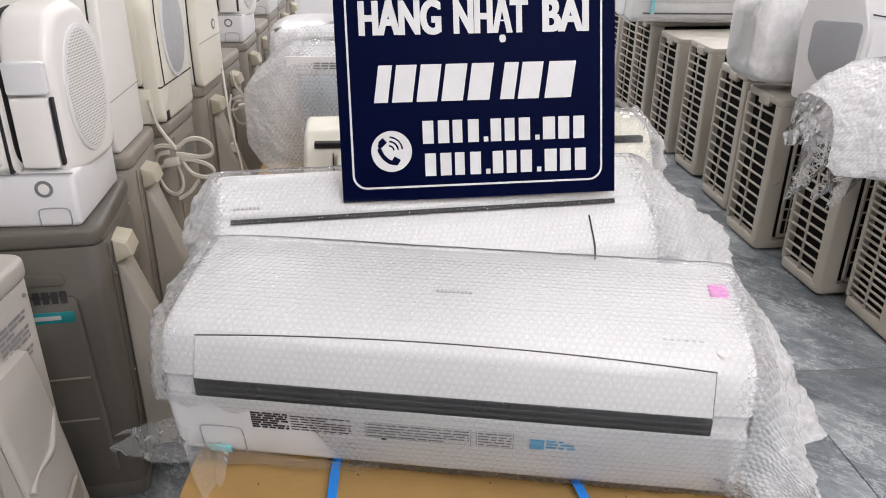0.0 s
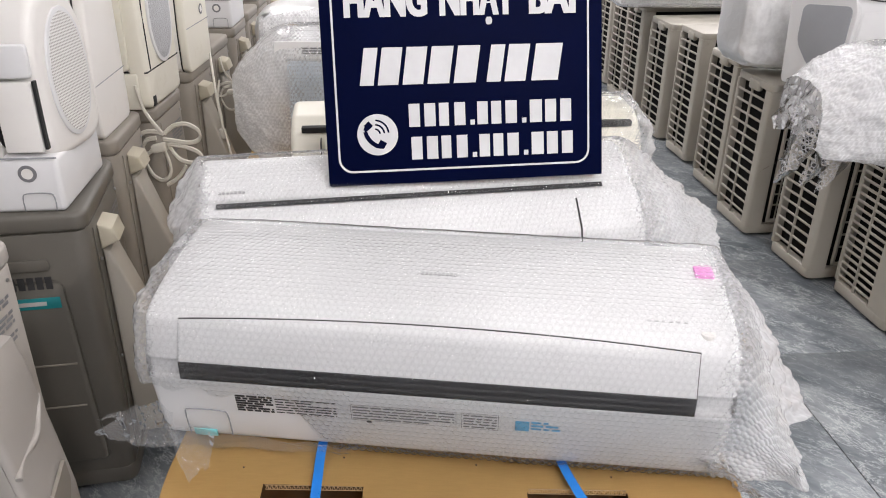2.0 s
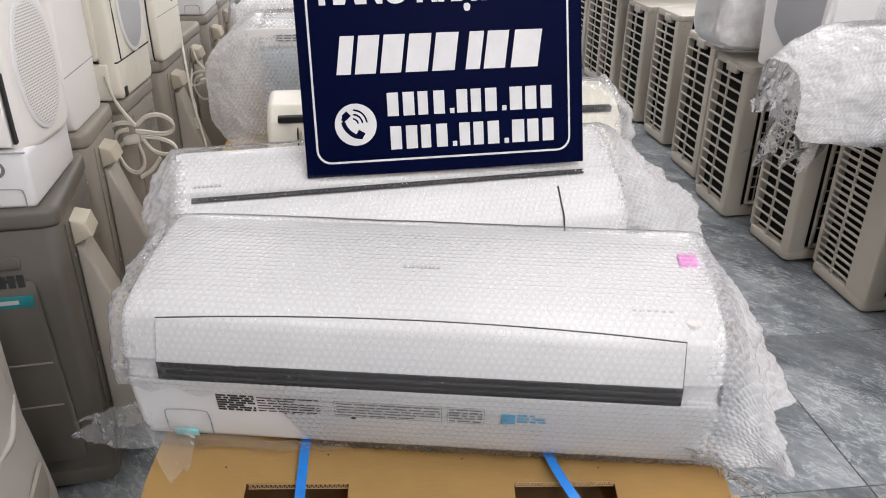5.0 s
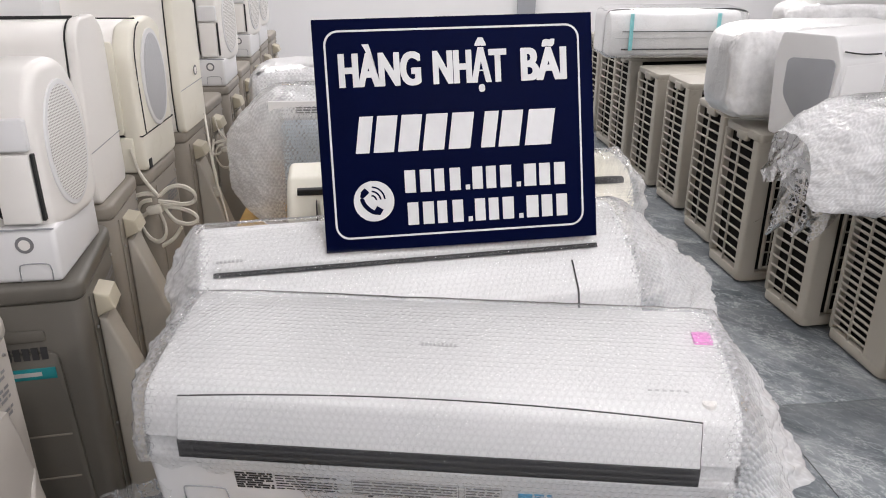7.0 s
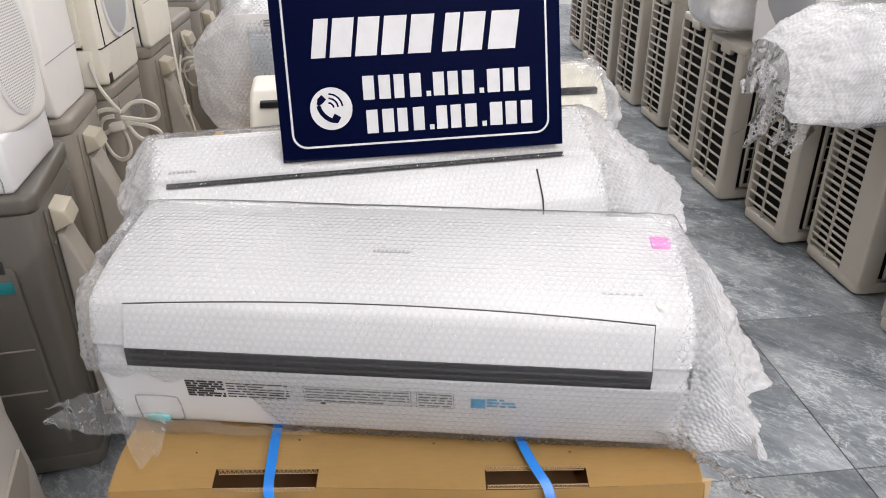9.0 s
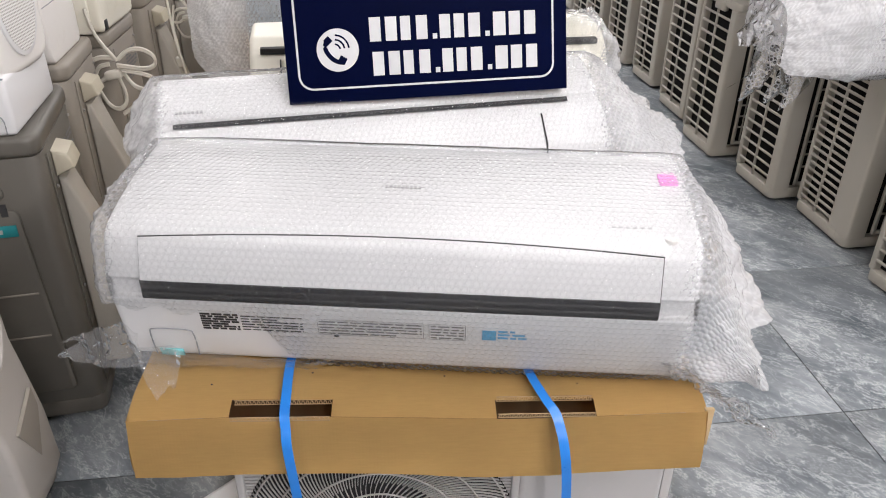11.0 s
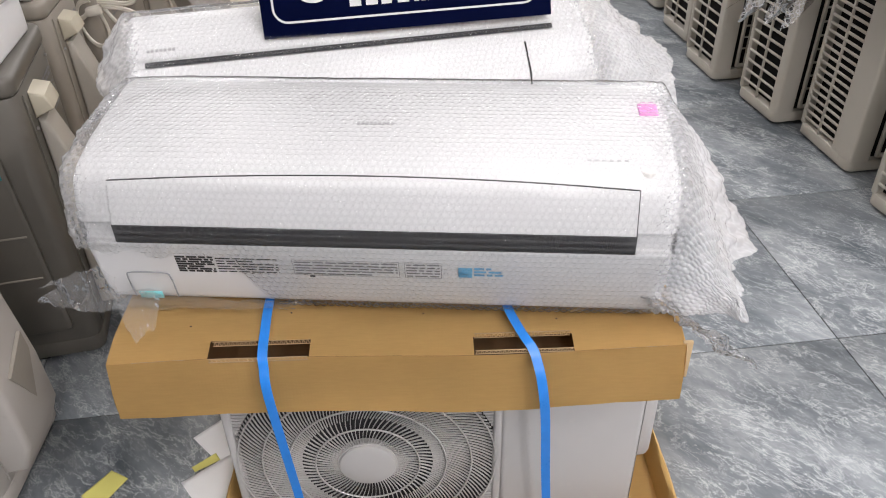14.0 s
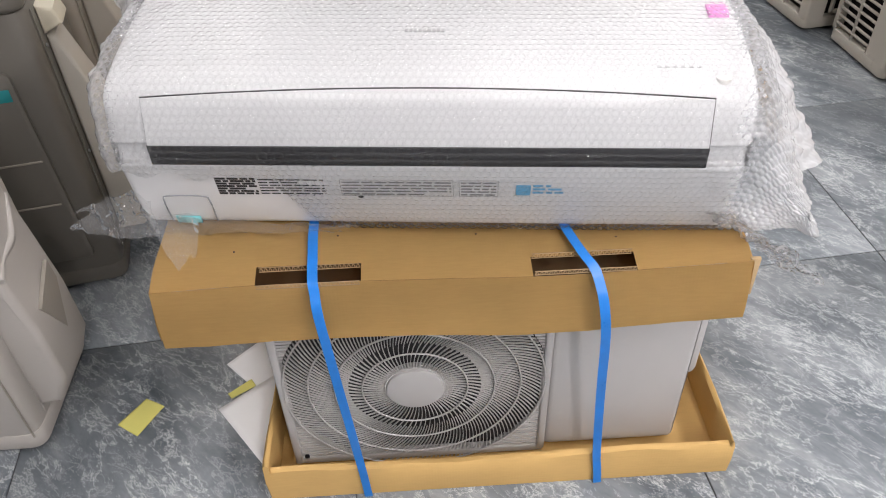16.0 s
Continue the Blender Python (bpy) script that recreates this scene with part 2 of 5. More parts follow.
# grey of the unseen walls, set by how much light they should bounce
BOUNCE_WALL = plain("bounce_wall_grey", (0.4, 0.4, 0.405), 0.75, 0.03, 0.8, 90.0, 0.0008)
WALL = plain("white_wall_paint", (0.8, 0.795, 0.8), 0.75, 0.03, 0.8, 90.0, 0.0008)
# dark grey for the unseen ceiling, chosen to cut its bounce
CEIL = plain("low_bounce_ceiling", (0.16, 0.16, 0.165), 0.8, 0.03, 0.8)
POST = plain("grey_post_paint", (0.3, 0.31, 0.33), 0.5, 0.05, 2.0)
TILE = marble("marble_tile")
GROUT = plain("dark_grout", (0.1, 0.105, 0.11), 0.85, 0.15, 12.0)
BUBBLE = film("bubble_wrap_film", 0.016, 0.1, 0.0006, rims=True, rim_haze=0.11)
BUBBLE_FAR = film("bubble_wrap_film_loose", 0.06, 0.12, 0.0006, rims=True, rim_haze=0.22)
BUBBLE_BUMP = film("bubble_wrap_film_far", 0.42, 0.3, 0.0006, cells=58.0, rim_haze=0.2)
BUBBLE_TAIL = film("bubble_wrap_film_tail", 0.1, 0.16, 0.0008, cells=60.0, rim_haze=0.42)
TAUT = film("taut_film", 0.14, 0.1, 0.0012)
PANEL_BLUE = plain("pale_blue_panel", (0.62, 0.68, 0.74), 0.35, 0.03, 3.0)
CLEAR = film("clear_film", 0.12, 0.06, 0.003)
MILKY = film("milky_film", 0.85, 0.42, 0.0025, (0.97, 0.97, 0.975))
PERF = holes("perforated_white", (0.78, 0.77, 0.75), 0.0062, (0.3, 0.28, 0.26), 0.3)
PERF_GREY = holes("perforated_grey", (0.55, 0.56, 0.58), 0.0032, (0.22, 0.22, 0.23), 0.3)
LAMP_ON = bpy.data.materials.new("lamp_diffuser")
LAMP_ON.use_nodes = True
LAMP_ON.node_tree.nodes["Principled BSDF"].inputs["Emission Color"].default_value = (1, 0.97, 0.94, 1)
LAMP_ON.node_tree.nodes["Principled BSDF"].inputs["Emission Strength"].default_value = 6.0


# ---- mesh helpers ----
def part(name, bm, material, parent=None, label=""):
    """Links a bmesh as one mesh object, under a thing or a part if given."""
    me = bpy.data.meshes.new(name)
    bm.normal_update()
    bm.to_mesh(me)
    bm.free()
    me.materials.append(material)
    ob = new(name, me)
    ob.parent = parent
    if label:
        tagged(ob, label)
    return ob


def put(name, mesh, parent, m=None):
    ob = new(name, mesh)
    ob.parent = parent
    if m is not None:
        ob.matrix_basis = m
    return ob


def thing(name, label, category, m=None, group="", kind=""):
    ob = new(name)
    ob.empty_display_size = 0.1
    if m is not None:
        ob.matrix_basis = m
    return tagged(ob, label, category, group, kind)


def smooth(bm, angle=40):
    for f in bm.faces:
        f.smooth = True
    for e in bm.edges:
        if len(e.link_faces) == 2 and e.calc_face_angle(0) > radians(angle):
            e.smooth = False
    return bm


def box(x0, y0, z0, x1, y1, z1, r=0.0, seg=2, into=None, m=None):
    """A box between two corners with rounded edges."""
    bm = bmesh.new()
    bmesh.ops.create_cube(bm, size=1)
    bmesh.ops.scale(bm, vec=(x1 - x0, y1 - y0, z1 - z0), verts=bm.verts)
    bmesh.ops.translate(bm, vec=((x0 + x1) / 2, (y0 + y1) / 2, (z0 + z1) / 2), verts=bm.verts)
    if r > 0:
        bmesh.ops.bevel(bm, geom=bm.edges[:], offset=r, segments=seg, profile=0.5, affect="EDGES")
        smooth(bm, 50)
    if m is not None:
        bm.transform(m)
    return merged(into, bm)


def merged(into, bm):
    if into is None:
        return bm
    me = bpy.data.meshes.new("scratch")
    bm.to_mesh(me)
    bm.free()
    into.from_mesh(me)
    bpy.data.meshes.remove(me)
    return into


def prism(outline, depth, axis="y", r=0.0, seg=2, into=None, m=None):
    """An outline of (a, b) pairs pushed along an axis: x: (y, z), y: (x, z), z: (x, y)."""
    bm = bmesh.new()
    d0, d1 = depth
    place = {"x": lambda a, b, d: (d, a, b), "y": lambda a, b, d: (a, d, b), "z": lambda a, b, d: (a, b, d)}[axis]
    lo = [bm.verts.new(place(a, b, d0)) for a, b in outline]
    hi = [bm.verts.new(place(a, b, d1)) for a, b in outline]
    n = len(outline)
    caps = [bm.faces.new(lo), bm.faces.new(hi)]
    for i in range(n):
        bm.faces.new((lo[i], lo[(i + 1) % n], hi[(i + 1) % n], hi[i]))
    bmesh.ops.recalc_face_normals(bm, faces=bm.faces)
    if r > 0:
        rim = [e for e in bm.edges if any(f in caps for f in e.link_faces)]
        bmesh.ops.bevel(bm, geom=rim, offset=r, segments=seg, profile=0.5, affect="EDGES")
    smooth(bm, 32)
    if m is not None:
        bm.transform(m)
    return merged(into, bm)


def rounded(points, r, seg=5):
    """An outline with its corners rounded."""
    out = []
    n = len(points)
    for i, p in enumerate(points):
        a, p, c = Vector(points[i - 1]), Vector(p), Vector(points[(i + 1) % n])
        k = min(r, (a - p).length * 0.45, (c - p).length * 0.45)
        s, e = p + (a - p).normalized() * k, p + (c - p).normalized() * k
        for j in range(seg + 1):
            f = j / seg
            out.append(tuple(s * (1 - f) ** 2 + p * 2 * f * (1 - f) + e * f * f))
    return out


def disc(cx, cz, rx, rz, y0, y1, n=40, r=0.0, into=None, m=None, axis="y"):
    return prism([(cx + rx * math.cos(2 * math.pi * i / n), cz + rz * math.sin(2 * math.pi * i / n)) for i in range(n)], (y0, y1), axis, r, 2, into, m)


def cylinder(p, q, r, n=12, into=None):
    p, q = Vector(p), Vector(q)
    bm = bmesh.new()
    bmesh.ops.create_cone(bm, cap_ends=True, segments=n, radius1=r, radius2=r, depth=(q - p).length)
    bm.transform(Matrix.Translation((p + q) / 2) @ (q - p).to_track_quat("Z", "Y").to_matrix().to_4x4())
    smooth(bm)
    return merged(into, bm)


def tube(points, r, closed=False, n=8, flat=1.0, into=None, steps=5):
    """A round or flattened cord along a smooth line through the points."""
    pts = [Vector(p) for p in points]
    line = []
    m = len(pts)
    for i in range(m if closed else m - 1):
        a, b = pts[i], pts[(i + 1) % m]
        z = pts[i - 1] if closed or i else a
        c = pts[(i + 2) % m] if closed or i + 2 < m else b
        for j in range(steps):
            f = j / steps
            line.append(0.5 * ((2 * a) + (b - z) * f + (2 * z - 5 * a + 4 * b - c) * f * f + (3 * a - z - 3 * b + c) * f ** 3))
    if not closed:
        line.append(pts[-1])
    bm = bmesh.new()
    rings = []
    for i, p in enumerate(line):
        d = (line[(i + 1) % len(line)] if closed or i + 1 < len(line) else p) - (line[i - 1] if closed or i else p)
        q = d.to_track_quat("Z", "Y") if d.length > 1e-9 else Vector((0, 0, 1)).to_track_quat("Z", "Y")
        rings.append([bm.verts.new(p + q @ Vector((r * math.cos(2 * math.pi * k / n), flat * r * math.sin(2 * math.pi * k / n), 0))) for k in range(n)])
    for i in range(len(rings) if closed else len(rings) - 1):
        a, b = rings[i], rings[(i + 1) % len(rings)]
        for k in range(n):
            bm.faces.new((a[k], a[(k + 1) % n], b[(k + 1) % n], b[k]))
    if not closed:
        bm.faces.new(rings[0][::-1])
        bm.faces.new(rings[-1])
    bmesh.ops.recalc_face_normals(bm, faces=bm.faces)
    smooth(bm, 60)
    return merged(into, bm)


def sheet_mesh(name, pts, wrap_v=False):
    """A mesh from an array of places, rows by columns."""
    nu, nv = pts.shape[:2]
    me = bpy.data.meshes.new(name)
    idx = np.arange(nu * nv).reshape(nu, nv)
    a = idx[:-1, :]
    b = idx[1:, :]
    if wrap_v:
        quads = np.stack([a, b, np.roll(b, -1, 1), np.roll(a, -1, 1)], -1).reshape(-1, 4)
    else:
        quads = np.stack([a[:, :-1], b[:, :-1], b[:, 1:], a[:, 1:]], -1).reshape(-1, 4)
    me.vertices.add(nu * nv)
    me.vertices.foreach_set("co", np.ascontiguousarray(pts, dtype=np.float32).ravel())
    me.loops.add(quads.size)
    me.loops.foreach_set("vertex_index", quads.ravel().astype(np.int32))
    me.polygons.add(len(quads))
    me.polygons.foreach_set("loop_start", np.arange(0, quads.size, 4, dtype=np.int32))
    me.polygons.foreach_set("use_smooth", np.ones(len(quads), dtype=bool))
    me.update(calc_edges=True)
    return me


def creases(pts, size, seed, octaves=4):
    """Crumpled relief between about -1 and 1 at places, with sharp folds."""
    rng = np.random.default_rng(seed)
    out = np.zeros(pts.shape[:-1])
    amp, total = 1.0, 0.0
    for o in range(octaves):
        layer = np.zeros_like(out)
        for _ in range(5):
            d = rng.normal(size=3)
            d /= np.linalg.norm(d)
            e = np.cross(d, rng.normal(size=3))
            ph = pts @ (d * 2 * np.pi / size) + rng.uniform(0, 6.28) + 1.3 * np.sin(pts @ (e * 2 * np.pi / (size * 1.7)) + rng.uniform(0, 6.28))
            layer += 1 - 2 * np.abs(np.sin(ph * 0.5))
        out += amp * layer / 5
        total += amp
        amp *= 0.55
        size *= 0.52
    return out / total * 2.0


def normals_of(p):
    du = np.gradient(p, axis=0)
    dv = np.gradient(p, axis=1)
    n = np.cross(du, dv)
    return n / (np.linalg.norm(n, axis=-1, keepdims=True) + 1e-12)


def domes(s, t, pitch, height):
    """Rows of round bubbles on the plane of s and t, in metres."""
    row = pitch * 0.866
    best = np.full(s.shape, 1e9)
    k = np.floor(t / row)
    for dk in (-1, 0, 1):
        kk = k + dk
        off = 0.5 * pitch * np.mod(kk, 2)
        j = np.round((s - off) / pitch)
        best = np.minimum(best, np.hypot(s - off - j * pitch, t - kk * row))
    r = pitch * 0.44
    return height * np.sqrt(np.clip(1 - (best / r) ** 2, 0, 1)), np.exp(-((best / r - 0.93) / 0.16) ** 2)


def polyline(points, n):
    """n places evenly along a line through (a, b) pairs, slightly rounded, and its length."""
    p = np.array(points, float)
    for _ in range(2):
        q = np.empty((2 * len(p) - 2 + 2, 2))
        q[0], q[-1] = p[0], p[-1]
        q[1:-1:2], q[2:-1:2] = p[:-1] * 0.75 + p[1:] * 0.25, p[:-1] * 0.25 + p[1:] * 0.75
        p = q
    s = np.r_[0, np.cumsum(np.hypot(*np.diff(p, axis=0).T))]
    want = np.linspace(0, s[-1], n)
    return np.stack([np.interp(want, s, p[:, 0]), np.interp(want, s, p[:, 1])], -1), s[-1]

# ---- the hall ----
def slab(name, x0, y0, z0, x1, y1, z1, material, label):
    ob = part(name, box(x0, y0, z0, x1, y1, z1), material)
    ob.matrix_basis = ROOM
    return tagged(ob, label, name.split("_")[0], kind="structure")


X0, X1, Y0, Y1 = -4.2, 5.4, -3.2, 7.4
floor = slab("floor", X0, Y0, -0.12, X1, Y1, -0.004, GROUT, "blue-grey marbled floor tiles with thin dark joints")
slab("wall_north", X0, Y1, -0.12, X1, Y1 + 0.2, CEILING, WALL, "plain white painted wall behind the stacked units")
slab("wall_south", X0, Y0 - 0.2, -0.12, X1, Y0, CEILING, BOUNCE_WALL, "unseen hall wall in a grey set for bounced light")
slab("wall_west", X0 - 0.2, Y0 - 0.2, -0.12, X0, Y1 + 0.2, CEILING, BOUNCE_WALL, "unseen side wall in a grey set for bounced light")
slab("wall_east", X1, Y0 - 0.2, -0.12, X1 + 0.2, Y1 + 0.2, CEILING, BOUNCE_WALL, "unseen side wall in a grey set for bounced light")
slab("ceiling", X0 - 0.2, Y0 - 0.2, CEILING, X1 + 0.2, Y1 + 0.2, CEILING + 0.15, CEIL, "unseen ceiling with tube lights, grey set for bounced light")
slab("trim", 1.62, Y1 - 0.06, 0, 1.78, Y1, CEILING, POST, "grey steel post standing against the white wall")

# lamps out of view: rows and shares set to balance fronts against tops
for lx, part_x in ((-0.9, 0.5), (0.9, 0.95), (2.9, 1.45)):
    for ly, share in ((-2.6, 3.6), (-0.9, 0.9), (0.5, 0.7), (2.4, 0.36), (4.4, 1.0), (6.2, 1.6)):
        if lx < 0 and ly < -1:
            continue
        lamp = thing("ceiling_light", "long white tube light under the ceiling, switched on", "lamp", ROOM @ pose(lx, ly, CEILING), "ceiling lights")
        part("housing", box(-0.09, -0.62, -0.05, 0.09, 0.62, 0.0, 0.008), WHITE, lamp)
        part("diffuser", box(-0.065, -0.6, -0.062, 0.065, 0.6, -0.05, 0.005), LAMP_ON, lamp, "glowing white diffuser")
        if lx < 0 and ly > 2:
            share *= 2.4 if ly < 3 else 1.7          # boosted to brighten the right row's faces and the left units' tops
        area(ROOM @ pose(lx, ly, CEILING - 0.08), 0.2, 1.2, LAMP_WATTS * share * part_x)


# ---- outdoor units ----
def lid_outline(w, d, r):
    return rounded([(0, 0), (w, 0), (w, d), (0, d)], r, 6)


def row_unit(name, w, d, h, cols, rows, paint, label, notch=True, wide_post=0.05):
    """An outdoor unit whose short end, with an open grid over the coil, is its x = 0 face; its long back is its y = 0 face."""
    ob = thing(name, label, "air conditioner", None, "row of outdoor units")
    top = prism(lid_outline(w, d, 0.03), (h - 0.035, h), "z", 0.008)
    part("top_cover", top, paint, ob)
    if notch:
        part("hand_recess", box(-0.006, d * 0.34, h - 0.055, 0.02, d * 0.62, h - 0.012, 0.008), paint, ob)
    part("base_pan", prism(lid_outline(w, d, 0.03), (0.012, 0.055), "z", 0.006), paint, ob)
    for y in (0.05, d - 0.05):
        part("foot", box(0.1, y - 0.02, 0.0, 0.16, y + 0.02, 0.013, 0.003), paint, ob)
        part("foot", box(w - 0.16, y - 0.02, 0.0, w - 0.1, y + 0.02, 0.013, 0.003), paint, ob)
    z0, z1 = 0.05, h - 0.033
    part("corner_post", prism(rounded([(0, 0), (0.075, 0), (0.075, 0.012), (0.018, 0.012), (0.018, wide_post), (0, wide_post)], 0.012, 4), (z0, z1), "z"), paint, ob)
    part("corner_post", box(0, d - 0.022, z0, 0.06, d, z1, 0.008), paint, ob)
    # coil sheets coloured near black, as deep shade behind the open bars
    part("coil", box(0.032, 0.02, z0, 0.05, d - 0.02, z1), FINS_SHADED, ob, "coil fins coloured near black for shade behind the grid")
    part("coil", box(0.05, 0.026, z0, w - 0.05, 0.044, z1), FINS_SHADED, ob, "coil fins coloured near black for shade behind the grid")
    part("rear_panel", box(0.06, d - 0.012, z0, w, d, z1, 0.004), paint, ob)
    part("side_panel", box(w - 0.014, 0.0, z0, w, d - 0.012, z1, 0.004), paint, ob)
    # the open grid of the short end
    ya, yb = wide_post, d - 0.022
    slat = box(0.002, ya - 0.004, -0.005, 0.009, yb + 0.004, 0.005, 0.002, 1)
    first = part("slat", slat, paint, ob)
    step = (z1 - z0) / rows
    first.matrix_basis = pose(0, 0, z0 + step, 0, 0, 0)
    for i in range(2, rows):
        put("slat", first.data, ob, pose(0, 0, z0 + i * step))
    upright = part("upright", box(0.001, -0.006, z0, 0.01, 0.006, z1, 0.003, 1), paint, ob)
    upright.matrix_basis = pose(0, ya + (yb - ya) / cols, 0)
    for i in range(2, cols):
        put("upright", upright.data, ob, pose(0, ya + (yb - ya) * i / cols, 0))
    # the framed fine guard of the long back
    gx0, gx1 = 0.085, w - 0.09
    frame_bm = box(gx0, -0.014, z0 + 0.02, gx0 + 0.014, 0.0, z1 - 0.02, 0.004)
    box(gx1 - 0.014, -0.014, z0 + 0.02, gx1, 0.0, z1 - 0.02, 0.004, 2, frame_bm)
    box(gx0, -0.014, z0 + 0.02, gx1, 0.0, z0 + 0.034, 0.004, 2, frame_bm)
    box(gx0, -0.014, z1 - 0.034, gx1, 0.0, z1 - 0.02, 0.004, 2, frame_bm)
    part("guard_frame", frame_bm, paint, ob)
    wire = part("guard_bar", box(-0.0022, -0.011, z0 + 0.03, 0.0022, -0.006, z1 - 0.03), paint, ob)
    wire.matrix_basis = pose(gx0 + 0.036, 0, 0)
    x = gx0 + 0.06
    while x < gx1 - 0.02:
        put("guard_bar", wire.data, ob, pose(x, 0, 0))
        x += 0.024
    cross = part("guard_rail", box(gx0 + 0.01, -0.009, -0.003, gx1 - 0.01, -0.003, 0.003), paint, ob)
    cross.matrix_basis = pose(0, 0, z0 + 0.1)
    for i in range(1, 9):
        put("guard_rail", cross.data, ob, pose(0, 0, z0 + 0.1 + i * (z1 - z0 - 0.15) / 9))
    return ob


coarse = row_unit("outdoor_unit", 0.8, 0.28, 0.7, 2, 15, BEIGE, "beige outdoor air conditioner unit with an open black grid end")
coarse.matrix_basis = pose(1.325, 2.885, 0, 0, 0, 15)
wide = row_unit("outdoor_unit", 0.8, 0.3, 0.675, 2, 13, BEIGE, "beige outdoor unit with a notched top cover and wide grid end")
wide.matrix_basis = pose(1.182, 3.29, 0, 0, 0, 13)
fine = row_unit("outdoor_unit", 0.8, 0.33, 0.67, 2, 21, BEIGE, "beige outdoor unit with narrow louvres and a broad plain corner", False, 0.115)
fine.matrix_basis = pose(1.472, 2.51, 0, 0, 0, 12)
for x, y, turn, src in ((1.565, 2.06, 19, coarse), (1.15, 3.73, 13, wide), (1.08, 4.22, 14, coarse), (0.985, 4.61, 14, wide),
                        (0.89, 5.05, 14, coarse), (0.85, 5.45, 14, wide), (0.78, 5.9, 14, coarse)):
    copy_thing(src, pose(x, y, 0, 0, 0, turn))


def screw(p, parent):
    part("screw", disc(0, 0, 0.004, 0.004, -0.002, 0.002, 10, 0.0006, None, Matrix.Translation(p) @ pose(0, 0, 0, 0, 0, 90)), METAL, parent)


def bars(x0, z0, w, rows, pitch, seed, height=0.6, gaps=True, into=None):
    """Rows of plain bars in the x-z plane at y = 0, in place of print too small to read."""
    rng = random.Random(seed)
    bm = into or bmesh.new()
    for i in range(rows):
        x = x0
        z = z0 - i * pitch
        while x < x0 + w:
            n = min(rng.uniform(0.12, 0.45) * w, rng.uniform(2.0, 5.0) * pitch)
            e = min(x + n, x0 + w)
            vs = [bm.verts.new(v) for v in ((x, 0, z), (e, 0, z), (e, 0, z + pitch * height), (x, 0, z + pitch * height))]
            bm.faces.new(vs)
            x = e + (pitch * 0.5 if gaps else pitch * 0.2)
            if gaps and rng.random() < 0.04:
                break
    return bm


def aisle_unit(name, w, d, h, paint, label, cover=True, front="plain", handle_mat=HANDLE):
    """An outdoor unit with its front at y = 0 and its valve side, facing the aisle, at x = 0; the body runs to x = -w."""
    ob = thing(name, label, "air conditioner", None, "row of outdoor units beside the aisle")
    shell = rounded([(-w, 0), (0, 0), (0, d), (-w, d)], 0.035, 6)
    part("cabinet", prism(shell, (0.03, h - 0.045), "z", 0.004), paint, ob)
    part("top_cover", prism(rounded([(-w - 0.003, -0.004), (0.004, -0.004), (0.004, d + 0.003), (-w - 0.003, d + 0.003)], 0.036, 6), (h - 0.045, h), "z", 0.012, 3), paint, ob)
    part("base_pan", prism(rounded([(-w - 0.003, -0.003), (0.003, -0.003), (0.003, d + 0.003), (-w - 0.003, d + 0.003)], 0.036, 6), (0.012, 0.06), "z", 0.008), paint, ob)
    for x in (-0.17, -w + 0.17):
        part("foot", box(x - 0.03, 0.01, 0.0, x + 0.03, d - 0.01, 0.014, 0.004), BLACK, ob)
    # the raised seam and side panel
    part("seam", box(0.0005, 0.05, 0.07, 0.0035, 0.056, h - 0.06, 0.001), paint, ob)
    for y, z in ((0.075, h - 0.15), (0.08, h * 0.45), (d - 0.04, h - 0.07)):
        screw((0.003, y, z), ob)
    plate = bars(0.0, 0.0, 0.1, 9, 0.011, 5)
    plate.transform(Matrix.Translation((0.0032, d - 0.15, h - 0.1)) @ pose(0, 0, 0, 0, 0, 90))
    part("rating_label", plate, GREY_INK, ob, "grey label with rows of tiny print")
    if cover:
        y0 = 0.09
        hood = prism([(0.0, h - 0.07), (0.034, h - 0.08), (0.044, h - 0.115), (0.0, h - 0.135)], (y0, y0 + 0.085), "y", 0.007, 3)
        part("handle", hood, handle_mat, ob, "yellowed plastic grab handle")
        arm = prism([(0.0, h - 0.142), (0.018, h - 0.142), (0.118, h - 0.46), (0.118, h - 0.62), (0.06, h - 0.68), (0.0, h - 0.68)], (y0 + 0.008, y0 + 0.1), "y", 0.01, 3)
        arm_part = part("valve_cover", arm, BEIGE, ob, "beige sloping valve cover")
        # no hollow is cut here; a flush black block gives the recess's shade
        part("recess_shade", box(0.113, y0 + 0.03, h - 0.6, 0.118, y0 + 0.1, h - 0.53, 0.002), BLACK, arm_part, "black block for the shade in a finger recess")
    if front == "pressed":
        zt = h - 0.06
        part("pressed_panel", prism(rounded([(-w + 0.2, 0.1), (-0.05, 0.1), (-0.07, zt - 0.1), (-w + 0.2, zt - 0.1)], 0.02, 5), (-0.012, 0.001), "y", 0.008), paint, ob)
        part("pressed_panel", prism(rounded([(-w + 0.1, zt - 0.075), (-0.09, zt - 0.075), (-0.09, zt - 0.045), (-w + 0.1, zt - 0.045)], 0.01, 4), (-0.005, 0.001), "y", 0.004), paint, ob)
        for z in (0.27, 0.39):
            part("groove", box(-w + 0.22, -0.0135, z, -0.075, -0.0115, z + 0.005, 0.0008), TAUPE, ob)
        # maker's mark and series mark, as plain shapes
        mark = bmesh.new()
        for i in range(7):
            box(-0.217 + i * 0.019, -0.0138, 0.596, -0.203 + i * 0.019, -0.0115, 0.626, 0, 2, mark)
        part("maker_mark", mark, INK, ob, "row of black bars")
        part("series_mark", box(-0.225, -0.0138, 0.546, -0.08, -0.0115, 0.574, 0.0004), TEAL, ob, "teal bar")
        part("series_mark_bar", box(-0.195, -0.0148, 0.555, -0.11, -0.0137, 0.565), PALE, ob)
    return ob


